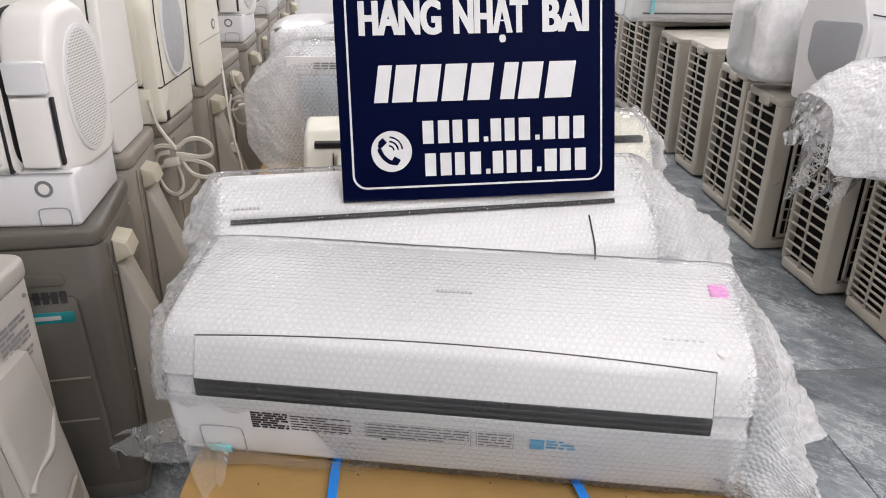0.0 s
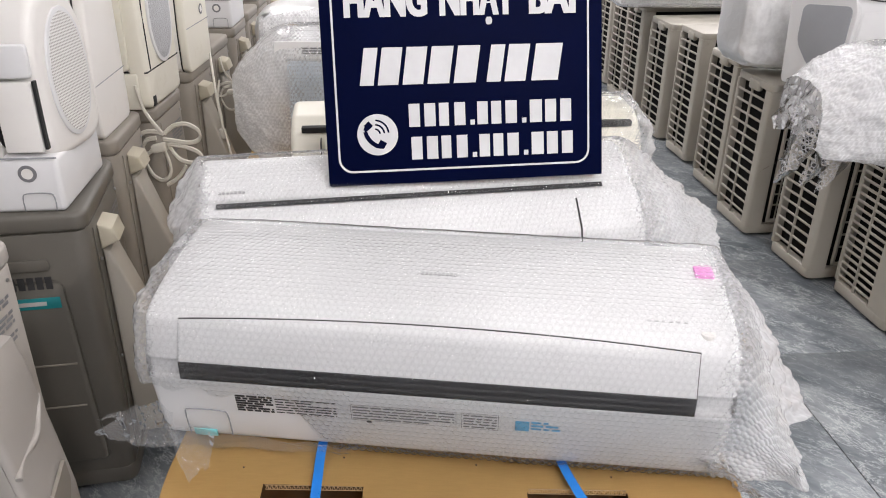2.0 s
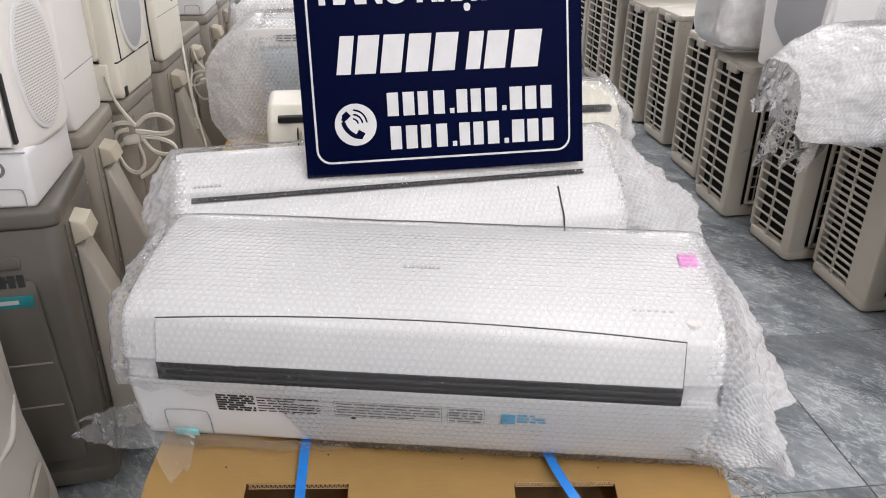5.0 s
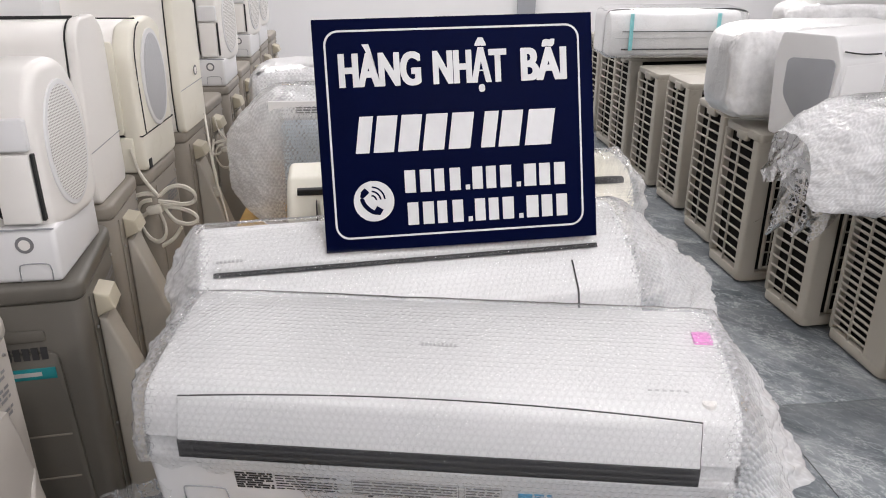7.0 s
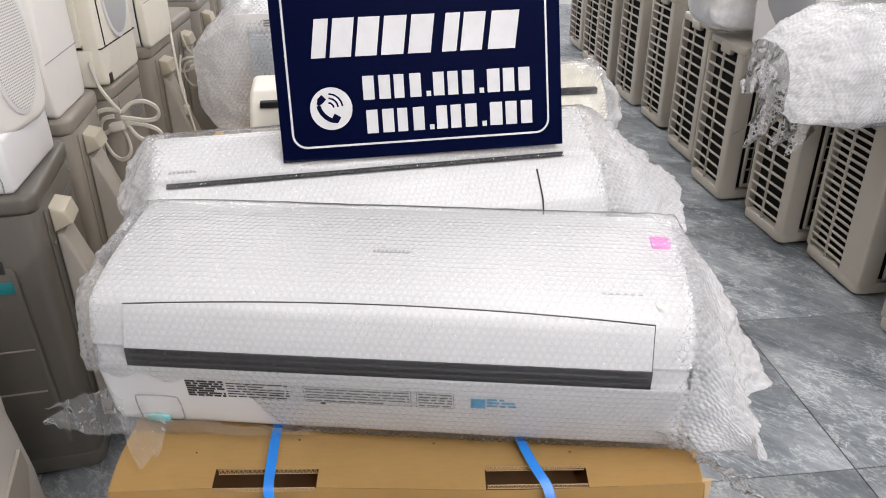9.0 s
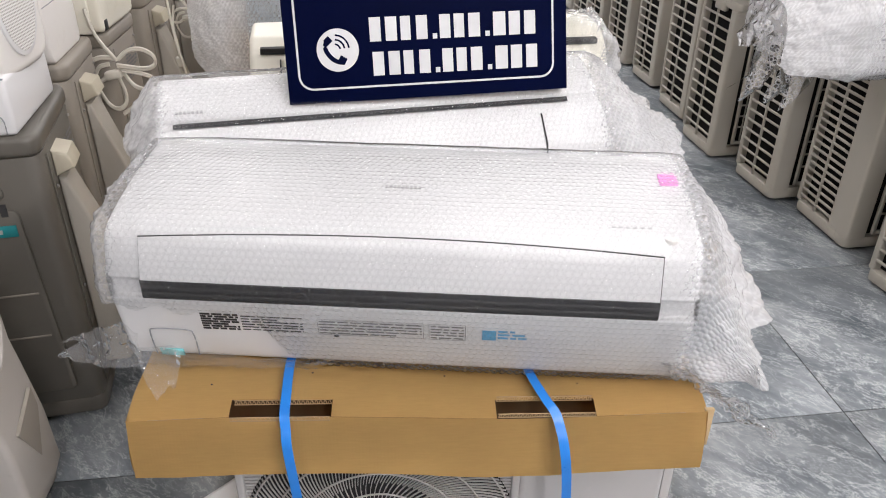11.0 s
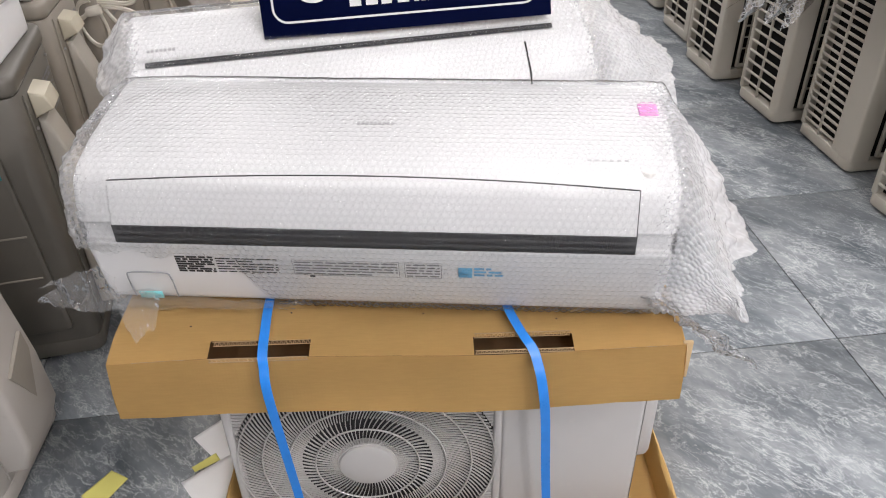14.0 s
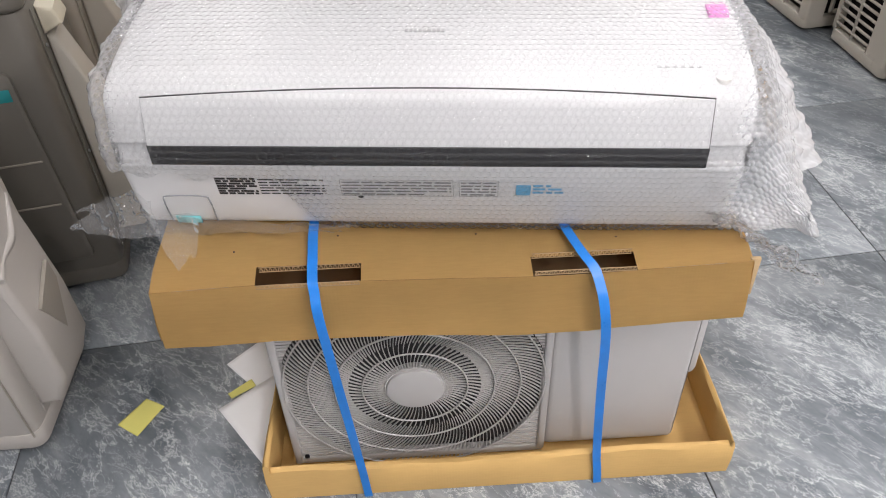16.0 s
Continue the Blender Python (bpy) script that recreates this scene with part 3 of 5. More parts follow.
nocria_out = aisle_unit("outdoor_unit", 0.85, 0.36, 0.77, TAUPE_SHADED, "taupe unit darkened for shade, with pressed front panel and yellowed handle", True, "pressed")
nocria_out.matrix_basis = pose(-0.765, 1.517, 0, 0, 0, 17)
near_out = aisle_unit("outdoor_unit", 0.8, 0.3, 0.81, STONE, "stone-grey outdoor unit with a large moulded valve cover", False, "plain")
near_out.matrix_basis = pose(-0.756, 1.0, 0, 0, 0, 6)
cover_bm = prism([(0.0, 0.66), (0.022, 0.655), (0.035, 0.60), (0.06, 0.42), (0.075, 0.30), (0.078, 0.17), (0.05, 0.1), (0.0, 0.09)], (0.045, 0.205), "y", 0.014, 3)
part("valve_cover", cover_bm, STONE, near_out, "moulded valve cover with a recessed grip")
# plate on the cover, its darker taupe painting the recess's shade
part("grip_shade", prism([(0.0, 0.0), (0.085, 0.05), (0.09, 0.0), (0.05, -0.1)], (0.07, 0.078), "x", 0.0, 2, None, Matrix.Translation((0.0, 0.085, 0.33))), TAUPE, near_out, "darker plate for the shade in the grip's recess")
part("lip", tube([(0.06, 0.046, 0.44), (0.05, 0.09, 0.455), (0.056, 0.14, 0.47), (0.04, 0.2, 0.52)], 0.007), STONE, near_out)
part("corner_seam", box(-0.012, -0.002, 0.05, -0.009, 0.001, 0.72), TAUPE, near_out)

plain_out = aisle_unit("outdoor_unit", 0.82, 0.3, 0.77, TAUPE, "taupe outdoor unit with its valve cover and yellowed handle", True)
plain_out.matrix_basis = pose(-0.93, 1.99, 0, 0, 0, 12)
bare_out = aisle_unit("outdoor_unit", 0.82, 0.29, 0.76, TAUPE, "taupe outdoor unit with a bare side panel", False)
bare_out.matrix_basis = pose(-0.975, 2.33, 0, 0, 0, 6)
for x, y, turn, src in ((-1.04, 2.78, 6, plain_out), (-1.12, 3.2, 6, plain_out), (-1.17, 3.62, 8, plain_out), (-1.24, 4.02, 8, plain_out),
                        (-1.31, 4.42, 8, plain_out), (-1.38, 4.82, 8, plain_out), (-1.45, 5.25, 8, plain_out)):
    copy_thing(src, pose(x, y, 0, 0, 0, turn))


# ---- indoor units on the left row ----
def ring_mark(parent, m):
    bm = disc(0, 0, 0.019, 0.019, -0.0012, 0.0, 28)
    bm.transform(m)
    part("round_mark", bm, GREY_INK, parent, "grey round mark")
    bm = disc(0, 0, 0.012, 0.012, -0.002, -0.0012, 24)
    bm.transform(m)
    part("round_mark_centre", bm, WARM_WHITE, parent)


def pod_unit(name, label):
    """An indoor unit with a blower pod at its aisle end: the end is x = 0, the front y = 0, the body runs to x = -0.9."""
    ob = thing(name, label, "air conditioner", None, "indoor units standing on the row")
    prof = [(0.02, 0.0), (0.02, 0.12), (0.0, 0.14), (0.0, 0.34), (0.05, 0.4), (0.16, 0.42), (0.29, 0.41), (0.3, 0.0)]
    part("body", prism(rounded(prof, 0.02, 4), (-0.9, -0.11), "x", 0.006), WARM_WHITE, ob)
    part("base", box(-0.9, 0.012, 0.0, 0.0, 0.3, 0.125, 0.012, 3), WHITE, ob)
    pod = rounded([(0.03, 0.1), (0.03, 0.36), (0.075, 0.455), (0.2, 0.465), (0.27, 0.36), (0.27, 0.1)], 0.07, 8)
    swell = Matrix.Translation((-0.035, 0.16, 0)) @ pose(0, 0, 0, 0, 0, -9) @ Matrix.Translation((0.05, -0.16, 0))
    bulge = part("pod", prism(pod, (-0.12, -0.002), "x", 0.024, 4, None, swell), WARM_WHITE, ob)
    part("pod_gap", prism(rounded([(0.02, 0.13), (0.02, 0.36), (0.066, 0.447), (0.2, 0.452), (0.275, 0.36), (0.275, 0.13)], 0.06, 8), (-0.119, -0.109), "x"), BLACK, ob, "dark gap round the pod")
    ring = [(0.155 + 0.085 * math.cos(a), 0.275 + 0.14 * math.sin(a)) for a in [2 * math.pi * i / 44 for i in range(44)]]
    part("grille_rim", prism(ring, (-0.004, 0.003), "x", 0.003, 2, None, swell), WHITE, bulge)
    grille = prism([(0.155 + (y - 0.155) * 0.88, 0.275 + (z - 0.275) * 0.92) for y, z in ring], (0.0, 0.0042), "x")
    plate = part("speaker_grille", grille, PERF, bulge, "white oval grille pierced with small holes")
    plate.matrix_basis = swell
    part("pod_front", prism(rounded([(-0.098, 0.135), (-0.022, 0.135), (-0.022, 0.285), (-0.098, 0.285)], 0.006, 3), (0.014, 0.03), "y", 0.004), WARM_WHITE, ob)
    part("pod_slit", box(-0.02, 0.02, 0.14, -0.014, 0.034, 0.285), BLACK, ob, "black slit")
    part("pod_front_top", prism(rounded([(-0.1, 0.292), (-0.016, 0.292), (-0.016, 0.36), (-0.1, 0.36)], 0.008, 3), (0.012, 0.03), "y", 0.005), WHITE, ob)
    part("seam", box(-0.119, -0.003, 0.13, -0.113, 0.02, 0.4), BLACK, ob, "black seam")
    part("front_panel", box(-0.88, -0.008, 0.15, -0.13, 0.002, 0.3, 0.005), WARM_WHITE, ob)
    part("silver_strip", prism([(-0.003, 0.335), (0.012, 0.372), (0.025, 0.375), (0.025, 0.335)], (-0.88, -0.13), "x", 0.001), SILVER, ob, "pale blue-silver strip")
    part("louvre", box(-0.5, -0.0095, 0.16, -0.19, -0.007, 0.25), BLACK, ob, "black slot")
    part("louvre_panel", box(-0.5, -0.012, 0.165, -0.196, -0.009, 0.25, 0.001), WARM_WHITE, ob)
    part("lid_line", box(-0.9, 0.0095, 0.123, 0.0005, 0.013, 0.126), GREY_PLASTIC, ob)
    part("small_door", tube([(-0.085, 0.0105, 0.004), (-0.085, 0.0105, 0.035), (-0.075, 0.0105, 0.045), (-0.03, 0.0105, 0.045), (-0.02, 0.0105, 0.035), (-0.02, 0.0105, 0.004)], 0.0013, False, 6), GREY_PLASTIC, ob)
    ring_mark(ob, Matrix.Translation((-0.065, 0.0115, 0.09)))
    return ob


pod = pod_unit("indoor_unit", "white indoor unit with a pierced oval side grille")
pod.matrix_basis = pose(-0.795, 1.505, 0.77, 0, 0, 12)
for x, y, turn in ((-1.165, 3.6, 8), (-1.3, 4.4, 8), (-1.37, 4.8, 8)):
    copy_thing(pod, pose(x, y, 0.77, 0, 0, turn))


def slab_unit(name, label, material, h, d, lean=0.0):
    """An indoor unit with a smooth tall end at x = 0."""
    ob = thing(name, label, "air conditioner", None, "indoor units standing on the row")
    end = rounded([(0.0, 0.0), (-0.005, 0.28 * h), (0.02 + lean, h * 0.93), (0.06 + lean, h), (d * 0.8, h), (d, h * 0.9), (d, 0)], 0.03, 5)
    part("end_cap", prism(end, (-0.03, 0.0), "x", 0.008, 3), material, ob)
    part("body", prism([(y * 0.97 + 0.006, z * 0.985) for y, z in end], (-0.86, -0.03), "x", 0.004), WARM_WHITE, ob)
    part("seam", prism([(0.004, 0.30 * h), (0.004, 0.305 * h), (d, 0.305 * h), (d, 0.30 * h)], (-0.0005, 0.0012), "x"), GREY_PLASTIC, ob)
    part("front_strip", box(-0.8, -0.004, h * 0.62, -0.08, 0.012, h * 0.74, 0.003), SILVER, ob, "pale silver strip")
    part("front_slot", box(-0.8, -0.008, h * 0.2, -0.06, 0.008, h * 0.205), BLACK, ob, "black gap")
    part("cap_gap", prism([(y * 0.985 + 0.004, z * 0.994) for y, z in end], (-0.034, -0.0295), "x"), BLACK, ob, "black gap behind the end cap")
    part("lid_gap", box(-0.84, 0.11 + lean, h * 0.986, -0.035, 0.115 + lean, h + 0.0012), BLACK, ob, "black gap along the top")
    return ob


u = slab_unit("indoor_unit", "white indoor unit with a smooth tall end cap", WARM_WHITE, 0.49, 0.255, 0.02)
u.matrix_basis = pose(-0.952, 1.985, 0.77, 0, 0, 10)
u = slab_unit("indoor_unit", "yellowed indoor unit with a flat cream end panel", CREAM, 0.52, 0.27)
u.matrix_basis = pose(-1.025, 2.77, 0.765, 0, 0, 5)
ring_mark(u, Matrix.Translation((0.001, 0.19, 0.2)) @ pose(0, 0, 0, 0, 0, 90))

u = thing("indoor_unit", "yellowed indoor unit with a grey oval grille in its end", "air conditioner", pose(-0.965, 2.31, 0.765, 0, 0, 5), "indoor units standing on the row")
end = rounded([(0.0, 0.0), (0.0, 0.36), (0.05, 0.44), (0.2, 0.455), (0.28, 0.42), (0.29, 0.0)], 0.03, 5)
part("end_cap", prism(end, (-0.06, 0.0), "x", 0.012, 3), CREAM, u)
part("body", prism([(y * 0.97 + 0.01, z * 0.98) for y, z in end], (-0.86, -0.06), "x", 0.004), WARM_WHITE, u)
gr = [(0.165 + 0.088 * math.cos(2 * math.pi * i / 44), 0.262 + 0.142 * math.sin(2 * math.pi * i / 44) * (1.0 if i < 22 else 0.94)) for i in range(44)]
part("grille_rim", prism([(0.165 + (y - 0.165) * 1.14, 0.262 + (z - 0.262) * 1.1) for y, z in gr], (-0.002, 0.006), "x", 0.003), WHITE, u)
part("grille", prism(gr, (0.0, 0.0068), "x", 0.001), PERF_GREY, u, "grey finely pierced grille")
part("front_panel", prism(rounded([(-0.14, 0.12), (-0.05, 0.12), (-0.045, 0.4), (-0.14, 0.4)], 0.015, 4), (-0.012, 0.002), "y", 0.004), CREAM, u)
part("panel_gap", box(-0.15, -0.004, 0.11, -0.142, 0.004, 0.42), BLACK, u, "black gap")
part("cord_notch", box(-0.02, 0.022, 0.004, 0.0015, 0.05, 0.036, 0.003), BLACK, u, "black cable notch")
part("edge_gap", tube([(0.001, 0.034, 0.118), (0.001, 0.03, 0.34), (0.001, 0.062, 0.42), (0.001, 0.1, 0.444)], 0.0022, False, 6), BLACK, u, "black gap beside the edge panel")
part("base_gap", box(-0.3, 0.001, 0.112, 0.0012, 0.29, 0.116), BLACK, u, "thin black gap")
part("lid_gap", box(-0.84, 0.1, 0.452, -0.01, 0.105, 0.4562), BLACK, u, "black gap along the top")
part("lower_front", box(-0.8, -0.006, 0.0, -0.03, 0.004, 0.11, 0.004), CREAM, u)

# a long pale unit seen across the top of the row
far_top = thing("indoor_unit", "long pale indoor unit lying across the row behind", "air conditioner", pose(-2.35, 2.55, 1.0, 0, 0, 5), "indoor units standing on the row")
part("body", prism(rounded([(0, 0), (0, 0.24), (0.06, 0.3), (0.24, 0.3), (0.26, 0)], 0.03, 5), (0, 0.95), "x", 0.01), WHITE, far_top)
part("seam", box(0.01, -0.002, 0.17, 0.94, 0.002, 0.174), GREY_PLASTIC, far_top)
prop = part("carton", box(-2.35, 2.5, 0.0, -1.9, 2.85, 1.0, 0.004), CARD)
prop.matrix_basis = pose(0, 0, 0)
tagged(prop, "plain brown carton under a pale indoor unit", "carton")


# ---- the strapped stack in the middle ----
STACK = pose(-0.356, 0.909, 0, 0, 0, 5.3)           # the lid's front left corner
TRAY = pose(-0.262, 0.902, 0, 0, 0, 5.7)
LW, LD, LT, LH = 0.918, 0.42, 0.572, 0.105


def corrugated(x0, x1, y, z0, z1, along, material=None):
    """A torn corrugated edge: two liners with a zigzag between."""
    bm = box(x0, y - 0.0006, z0, x1, y + 0.0006, z0 + 0.001)
    box(x0, y - 0.0006, z1 - 0.001, x1, y + 0.0006, z1, 0, 2, bm)
    n = int((x1 - x0) / 0.007)
    for i in range(n):
        a, b = x0 + (x1 - x0) * i / n, x0 + (x1 - x0) * (i + 0.5) / n
        c = x0 + (x1 - x0) * (i + 1) / n
        prism([(a, z0), (a + 0.001, z0), (b + 0.0005, z1), (b - 0.0005, z1)], (y - 0.0006, y + 0.0006), "y", 0, 2, bm)
        prism([(c - 0.001, z0), (c, z0), (b + 0.0005, z1), (b - 0.0005, z1)], (y - 0.0006, y + 0.0006), "y", 0, 2, bm)
    return bm


lid = thing("cardboard_cover", "brown cardboard cover with two hand holes, strapped over an outdoor unit", "box", STACK)
TH = 0.006
holes_x = ((0.159, 0.319), (0.58, 0.74))
HOLE_Y = 0.036


def lid_height(x, y):
    """The lid's top sags between its ends and lifts a little at the right."""
    return LT - 0.006 * math.sin(math.pi * min(1, max(0, x / LW))) + 0.004 * math.sin(7 * x + 3 * y) - 0.012 * max(0, 1 - y / 0.05) * (0.3 + 0.7 * abs(x / LW - 0.5) * 2)


xs = sorted({0.0, LW, *(v for h in holes_x for v in h), *[LW * i / 24 for i in range(25)]})
ys = sorted({0.0, HOLE_Y, LD, *[0.012, 0.024, 0.06, 0.1, 0.16, 0.22, 0.3, 0.36]})
bm = bmesh.new()
grid = {}
for i, x in enumerate(xs):
    for j, y in enumerate(ys):
        grid[i, j] = bm.verts.new((x, y + (0.003 * math.sin(9 * x) if y == 0 else 0), lid_height(x, y)))
for i in range(len(xs) - 1):
    for j in range(len(ys) - 1):
        mid = (xs[i] + xs[i + 1]) / 2
        if ys[j + 1] <= HOLE_Y + 1e-6 and any(a < mid < b for a, b in holes_x):
            continue
        bm.faces.new((grid[i, j], grid[i + 1, j], grid[i + 1, j + 1], grid[i, j + 1]))
bmesh.ops.solidify(bm, geom=bm.faces[:], thickness=TH)
smooth(bm, 40)
lid_top = part("top_panel", bm, CARD, lid)


def flap_panel(p, q, drop, out, n=26, wave=0.004, seed=1):
    """A hanging side of the lid between two corners, bowed outwards towards its lower edge."""
    rng = random.Random(seed)
    bm = bmesh.new()
    p, q = Vector(p), Vector(q)
    side = Vector(out)
    cols = []
    for i in range(n + 1):
        f = i / n
        a = p.lerp(q, f)
        a.z = lid_height(a.x, a.y) if 0 <= a.x <= LW else a.z
        cols.append([bm.verts.new(a + side * (0.018 * (k / 5) + wave * math.sin(5 * f + k) * k / 5 - (0.003 * math.sin(9 * a.x) if side.y < 0 else 0) * (1 - k / 5)) + Vector((0, 0, -0.0005 - (drop + 0.003 * math.sin(11 * f + seed) + rng.uniform(-0.0012, 0.0012)) * k / 5))) for k in range(6)])
    for a, b in zip(cols, cols[1:]):
        for k in range(5):
            bm.faces.new((a[k], a[k + 1], b[k + 1], b[k]))
    bmesh.ops.solidify(bm, geom=bm.faces[:], thickness=TH * 0.8)
    bmesh.ops.recalc_face_normals(bm, faces=bm.faces)
    return smooth(bm, 45)


part("front_panel", flap_panel((0, 0.0, LT), (LW, 0.0, LT), LH, (0, -1, 0), seed=1), CARD, lid)
part("side_panel", flap_panel((0, LD, LT), (0, 0.0, LT), LH, (-0.5, 0, 0), seed=2), CARD, lid)
part("side_panel", flap_panel((LW, 0.0, LT), (LW, LD, LT), LH, (0.5, 0, 0), seed=3), CARD, lid)
part("back_panel", flap_panel((LW, LD, LT), (0, LD, LT), LH, (0, 1, 0), seed=4), CARD, lid)
for i, (a, b) in enumerate(holes_x):
    part("torn_edge", corrugated(a + 0.002, b - 0.002, HOLE_Y + 0.001, LT - 0.014, LT - 0.004, "x"), CARD_EDGE, lid_top, "torn corrugated edge of the hand hole")
    part("torn_edge", corrugated(a + 0.002, b - 0.002, -0.001, LT - 0.014, LT - 0.006, "x"), CARD_EDGE, lid_top, "torn corrugated edge of the hand hole")
# added board whose dark colour gives the hand holes their shade
part("hole_shade", box(0.1, 0.004, LT - 0.1, 0.8, 0.125, LT - 0.056, 0.004), HOLE_SHADE, lid, "board coloured dark for the shade in the hand holes")
part("corner_flap", box(LW - 0.004, 0.004, LT - 0.085, LW + 0.012, 0.010, LT - 0.008, 0.001), CARD_EDGE, lid, "torn corner")

for x, y in ((0.28, 0.1), (0.5, 0.095), (0.585, 0.105), (0.72, 0.07), (0.12, 0.07)):
    part("speck", disc(x, y, 0.0016, 0.0012, LT - 0.012, lid_height(x, y) + 0.0012, 8, 0.0, None, None, "z"), INK, lid_top)

tray = thing("cardboard_tray", "low brown cardboard tray under an outdoor unit", "box", TRAY)
TW, TD = 0.898, 0.41
part("tray_floor", box(0, 0, 0.001, TW, TD, 0.007), CARD, tray)


def rim(p, q, thick, h, seed):
    rng = random.Random(seed)
    p, q = Vector(p), Vector(q)
    d = (q - p).normalized()
    n = Vector((-d.y, d.x, 0))
    bm = bmesh.new()
    rows = []
    m = 22
    for i in range(m + 1):
        f = i / m
        a = p.lerp(q, f)
        w = 0.003 * math.sin(9 * f + seed) + rng.uniform(-0.001, 0.001)
        rows.append([bm.verts.new(a + v) for v in (n * 0 + Vector((0, 0, 0.001)), n * (w * 0.5 - 0.003) + Vector((0, 0, h * 0.5)), n * w + Vector((0, 0, h - 0.006 + w)),
                                                   n * (w + 0.005) + Vector((0, 0, h + w * 0.5)), n * (thick - 0.004) + Vector((0, 0, h + w)), n * thick + Vector((0, 0, h - 0.007)), n * thick + Vector((0, 0, 0.006)))])
    for a, b in zip(rows, rows[1:]):
        for k in range(7):
            bm.faces.new((a[k], a[(k + 1) % 7], b[(k + 1) % 7], b[k]))
    bm.faces.new(rows[0])
    bm.faces.new(rows[-1][::-1])
    bmesh.ops.recalc_face_normals(bm, faces=bm.faces)
    return smooth(bm, 35)


part("front_wall", rim((0, 0, 0), (TW, 0, 0), 0.016, 0.09, 1), CARD, tray)
part("side_wall", rim((TW, 0.0, 0), (TW, TD, 0), 0.01, 0.1, 2), CARD, tray)
part("side_wall", rim((0, TD, 0), (0, 0.0, 0), 0.01, 0.115, 3), CARD, tray)
part("back_wall", rim((TW, TD, 0), (0, TD, 0), 0.01, 0.1, 4), CARD, tray)

# the boxed outdoor unit
UNIT = pose(-0.228, 0.985, 0.008, 0, 0, 5.5)
cu = thing("outdoor_unit", "pale grey outdoor unit with spiral fan guard in a cardboard tray", "air conditioner", UNIT)
CW, CD, CH = 0.765, 0.285, 0.49
part("cabinet", prism(rounded([(0.0, 0.012), (CW, 0.012), (CW, CD), (0.0, CD)], 0.02, 5), (0.0, CH), "z", 0.006), PALE, cu)
part("front_panel", box(0.5, -0.004, 0.012, CW - 0.002, 0.014, CH - 0.006, 0.012, 4), PALE, cu)
part("panel_edge", box(0.486, -0.012, 0.012, 0.501, 0.013, CH - 0.006, 0.004, 2), PALE, cu)
part("guard_frame", prism([(0, 0.004), (0.016, 0.004), (0.016, CH - 0.006), (0, CH - 0.006)], (-0.012, 0.014), "y", 0.006, 3), PALE, cu)
part("guard_frame", box(0.0, -0.010, 0.002, 0.5, 0.014, 0.022, 0.006, 3), PALE, cu)
part("guard_frame", box(0.0, -0.010, CH - 0.024, 0.5, 0.014, CH - 0.004, 0.006, 3), PALE, cu)
# flat sheet close behind the guard, black in place of the housing's shade
part("cavity_shade", box(0.012, 0.006, 0.012, 0.492, 0.0115, CH - 0.012), BLACK, cu, "black sheet for the shade behind the fan guard")
part("valve_cover", prism(rounded([(CW - 0.002, 0.07), (CW + 0.055, 0.075), (CW + 0.058, 0.2), (CW - 0.002, 0.21)], 0.022, 5), (0.11, 0.46), "z", 0.016, 3), PALE, cu, "rounded valve cover")
hx, hz = 0.251, 0.226
hub = part("hub", disc(hx, hz, 0.053, 0.053, -0.016, -0.004, 48, 0.004), PALE, cu)
part("hub_ring", disc(hx, hz, 0.056, 0.056, -0.0105, 0.004, 48), PALE, hub)


def rib_mesh(r0):
    """One curved blade of the guard, from r0 out to the rim."""
    bm = bmesh.new()
    rows = []
    n = 14
    for i in range(n + 1):
        r = r0 + (0.246 - r0) * i / n
        f = (r - 0.054) / 0.192
        a = -0.55 * f ** 1.3
        c, s = math.cos(a), math.sin(a)
        w = 0.0005 + 0.0004 * f
        rows.append([bm.verts.new((r * c - k * w * s, y, r * s + k * w * c)) for k, y in ((-1, -0.0095), (1, -0.0095), (1, -0.0062), (-1, -0.0062))])
    for a, b in zip(rows, rows[1:]):
        for k in range(4):
            bm.faces.new((a[k], a[(k + 1) % 4], b[(k + 1) % 4], b[k]))
    bmesh.ops.recalc_face_normals(bm, faces=bm.faces)
    return bm


RIBS = 76
for r0, turned in ((0.054, 0.0), (0.122, 0.5)):
    rib = part("rib", rib_mesh(r0), PALE, cu)
    rib.matrix_basis = pose(hx, 0, hz, 0, 360 * turned / RIBS, 0)
    for i in range(1, RIBS):
        put("rib", rib.data, cu, pose(hx, 0, hz, 0, 360 * (i + turned) / RIBS, 0))
for r in (0.097, 0.147, 0.195, 0.24):
    ringpts = [(hx + r * math.cos(2 * math.pi * k / 40), -0.0118, hz + r * math.sin(2 * math.pi * k / 40)) for k in range(40)]
    part("guard_ring", tube(ringpts, 0.0018, True, 6, 1.0, None, 2), PALE, cu)
for k in range(64):
    z = 0.024 + k * 0.0078
    if z > CH - 0.03:
        break
    dz = abs(z - hz)
    reach = math.sqrt(max(0.0, 0.246 ** 2 - dz * dz))
    for x0, x1 in ((0.014, hx - reach), (hx + reach, 0.489)):
        if x1 - x0 > 0.006:
            part("louvre", box(x0, -0.006, z, x1, 0.004, z + 0.0046), PALE, cu)
for x, z in ((0.026, 0.03), (0.026, 0.5)):
    screw_bm = disc(x, z, 0.005, 0.005, -0.013, -0.009, 12, 0.001)
    part("screw", screw_bm, CHARCOAL, cu)

insert = part("packing_insert", box(0.02, 0.16, 0.515, LW - 0.02, LD - 0.03, LT - 0.02, 0.003, 2, box(0.02, 0.13, 0.5, LW - 0.02, LD - 0.03, 0.515, 0.003)), CARD)
insert.matrix_basis = STACK
tagged(insert, "brown cardboard packing insert between unit and cover", "packing")

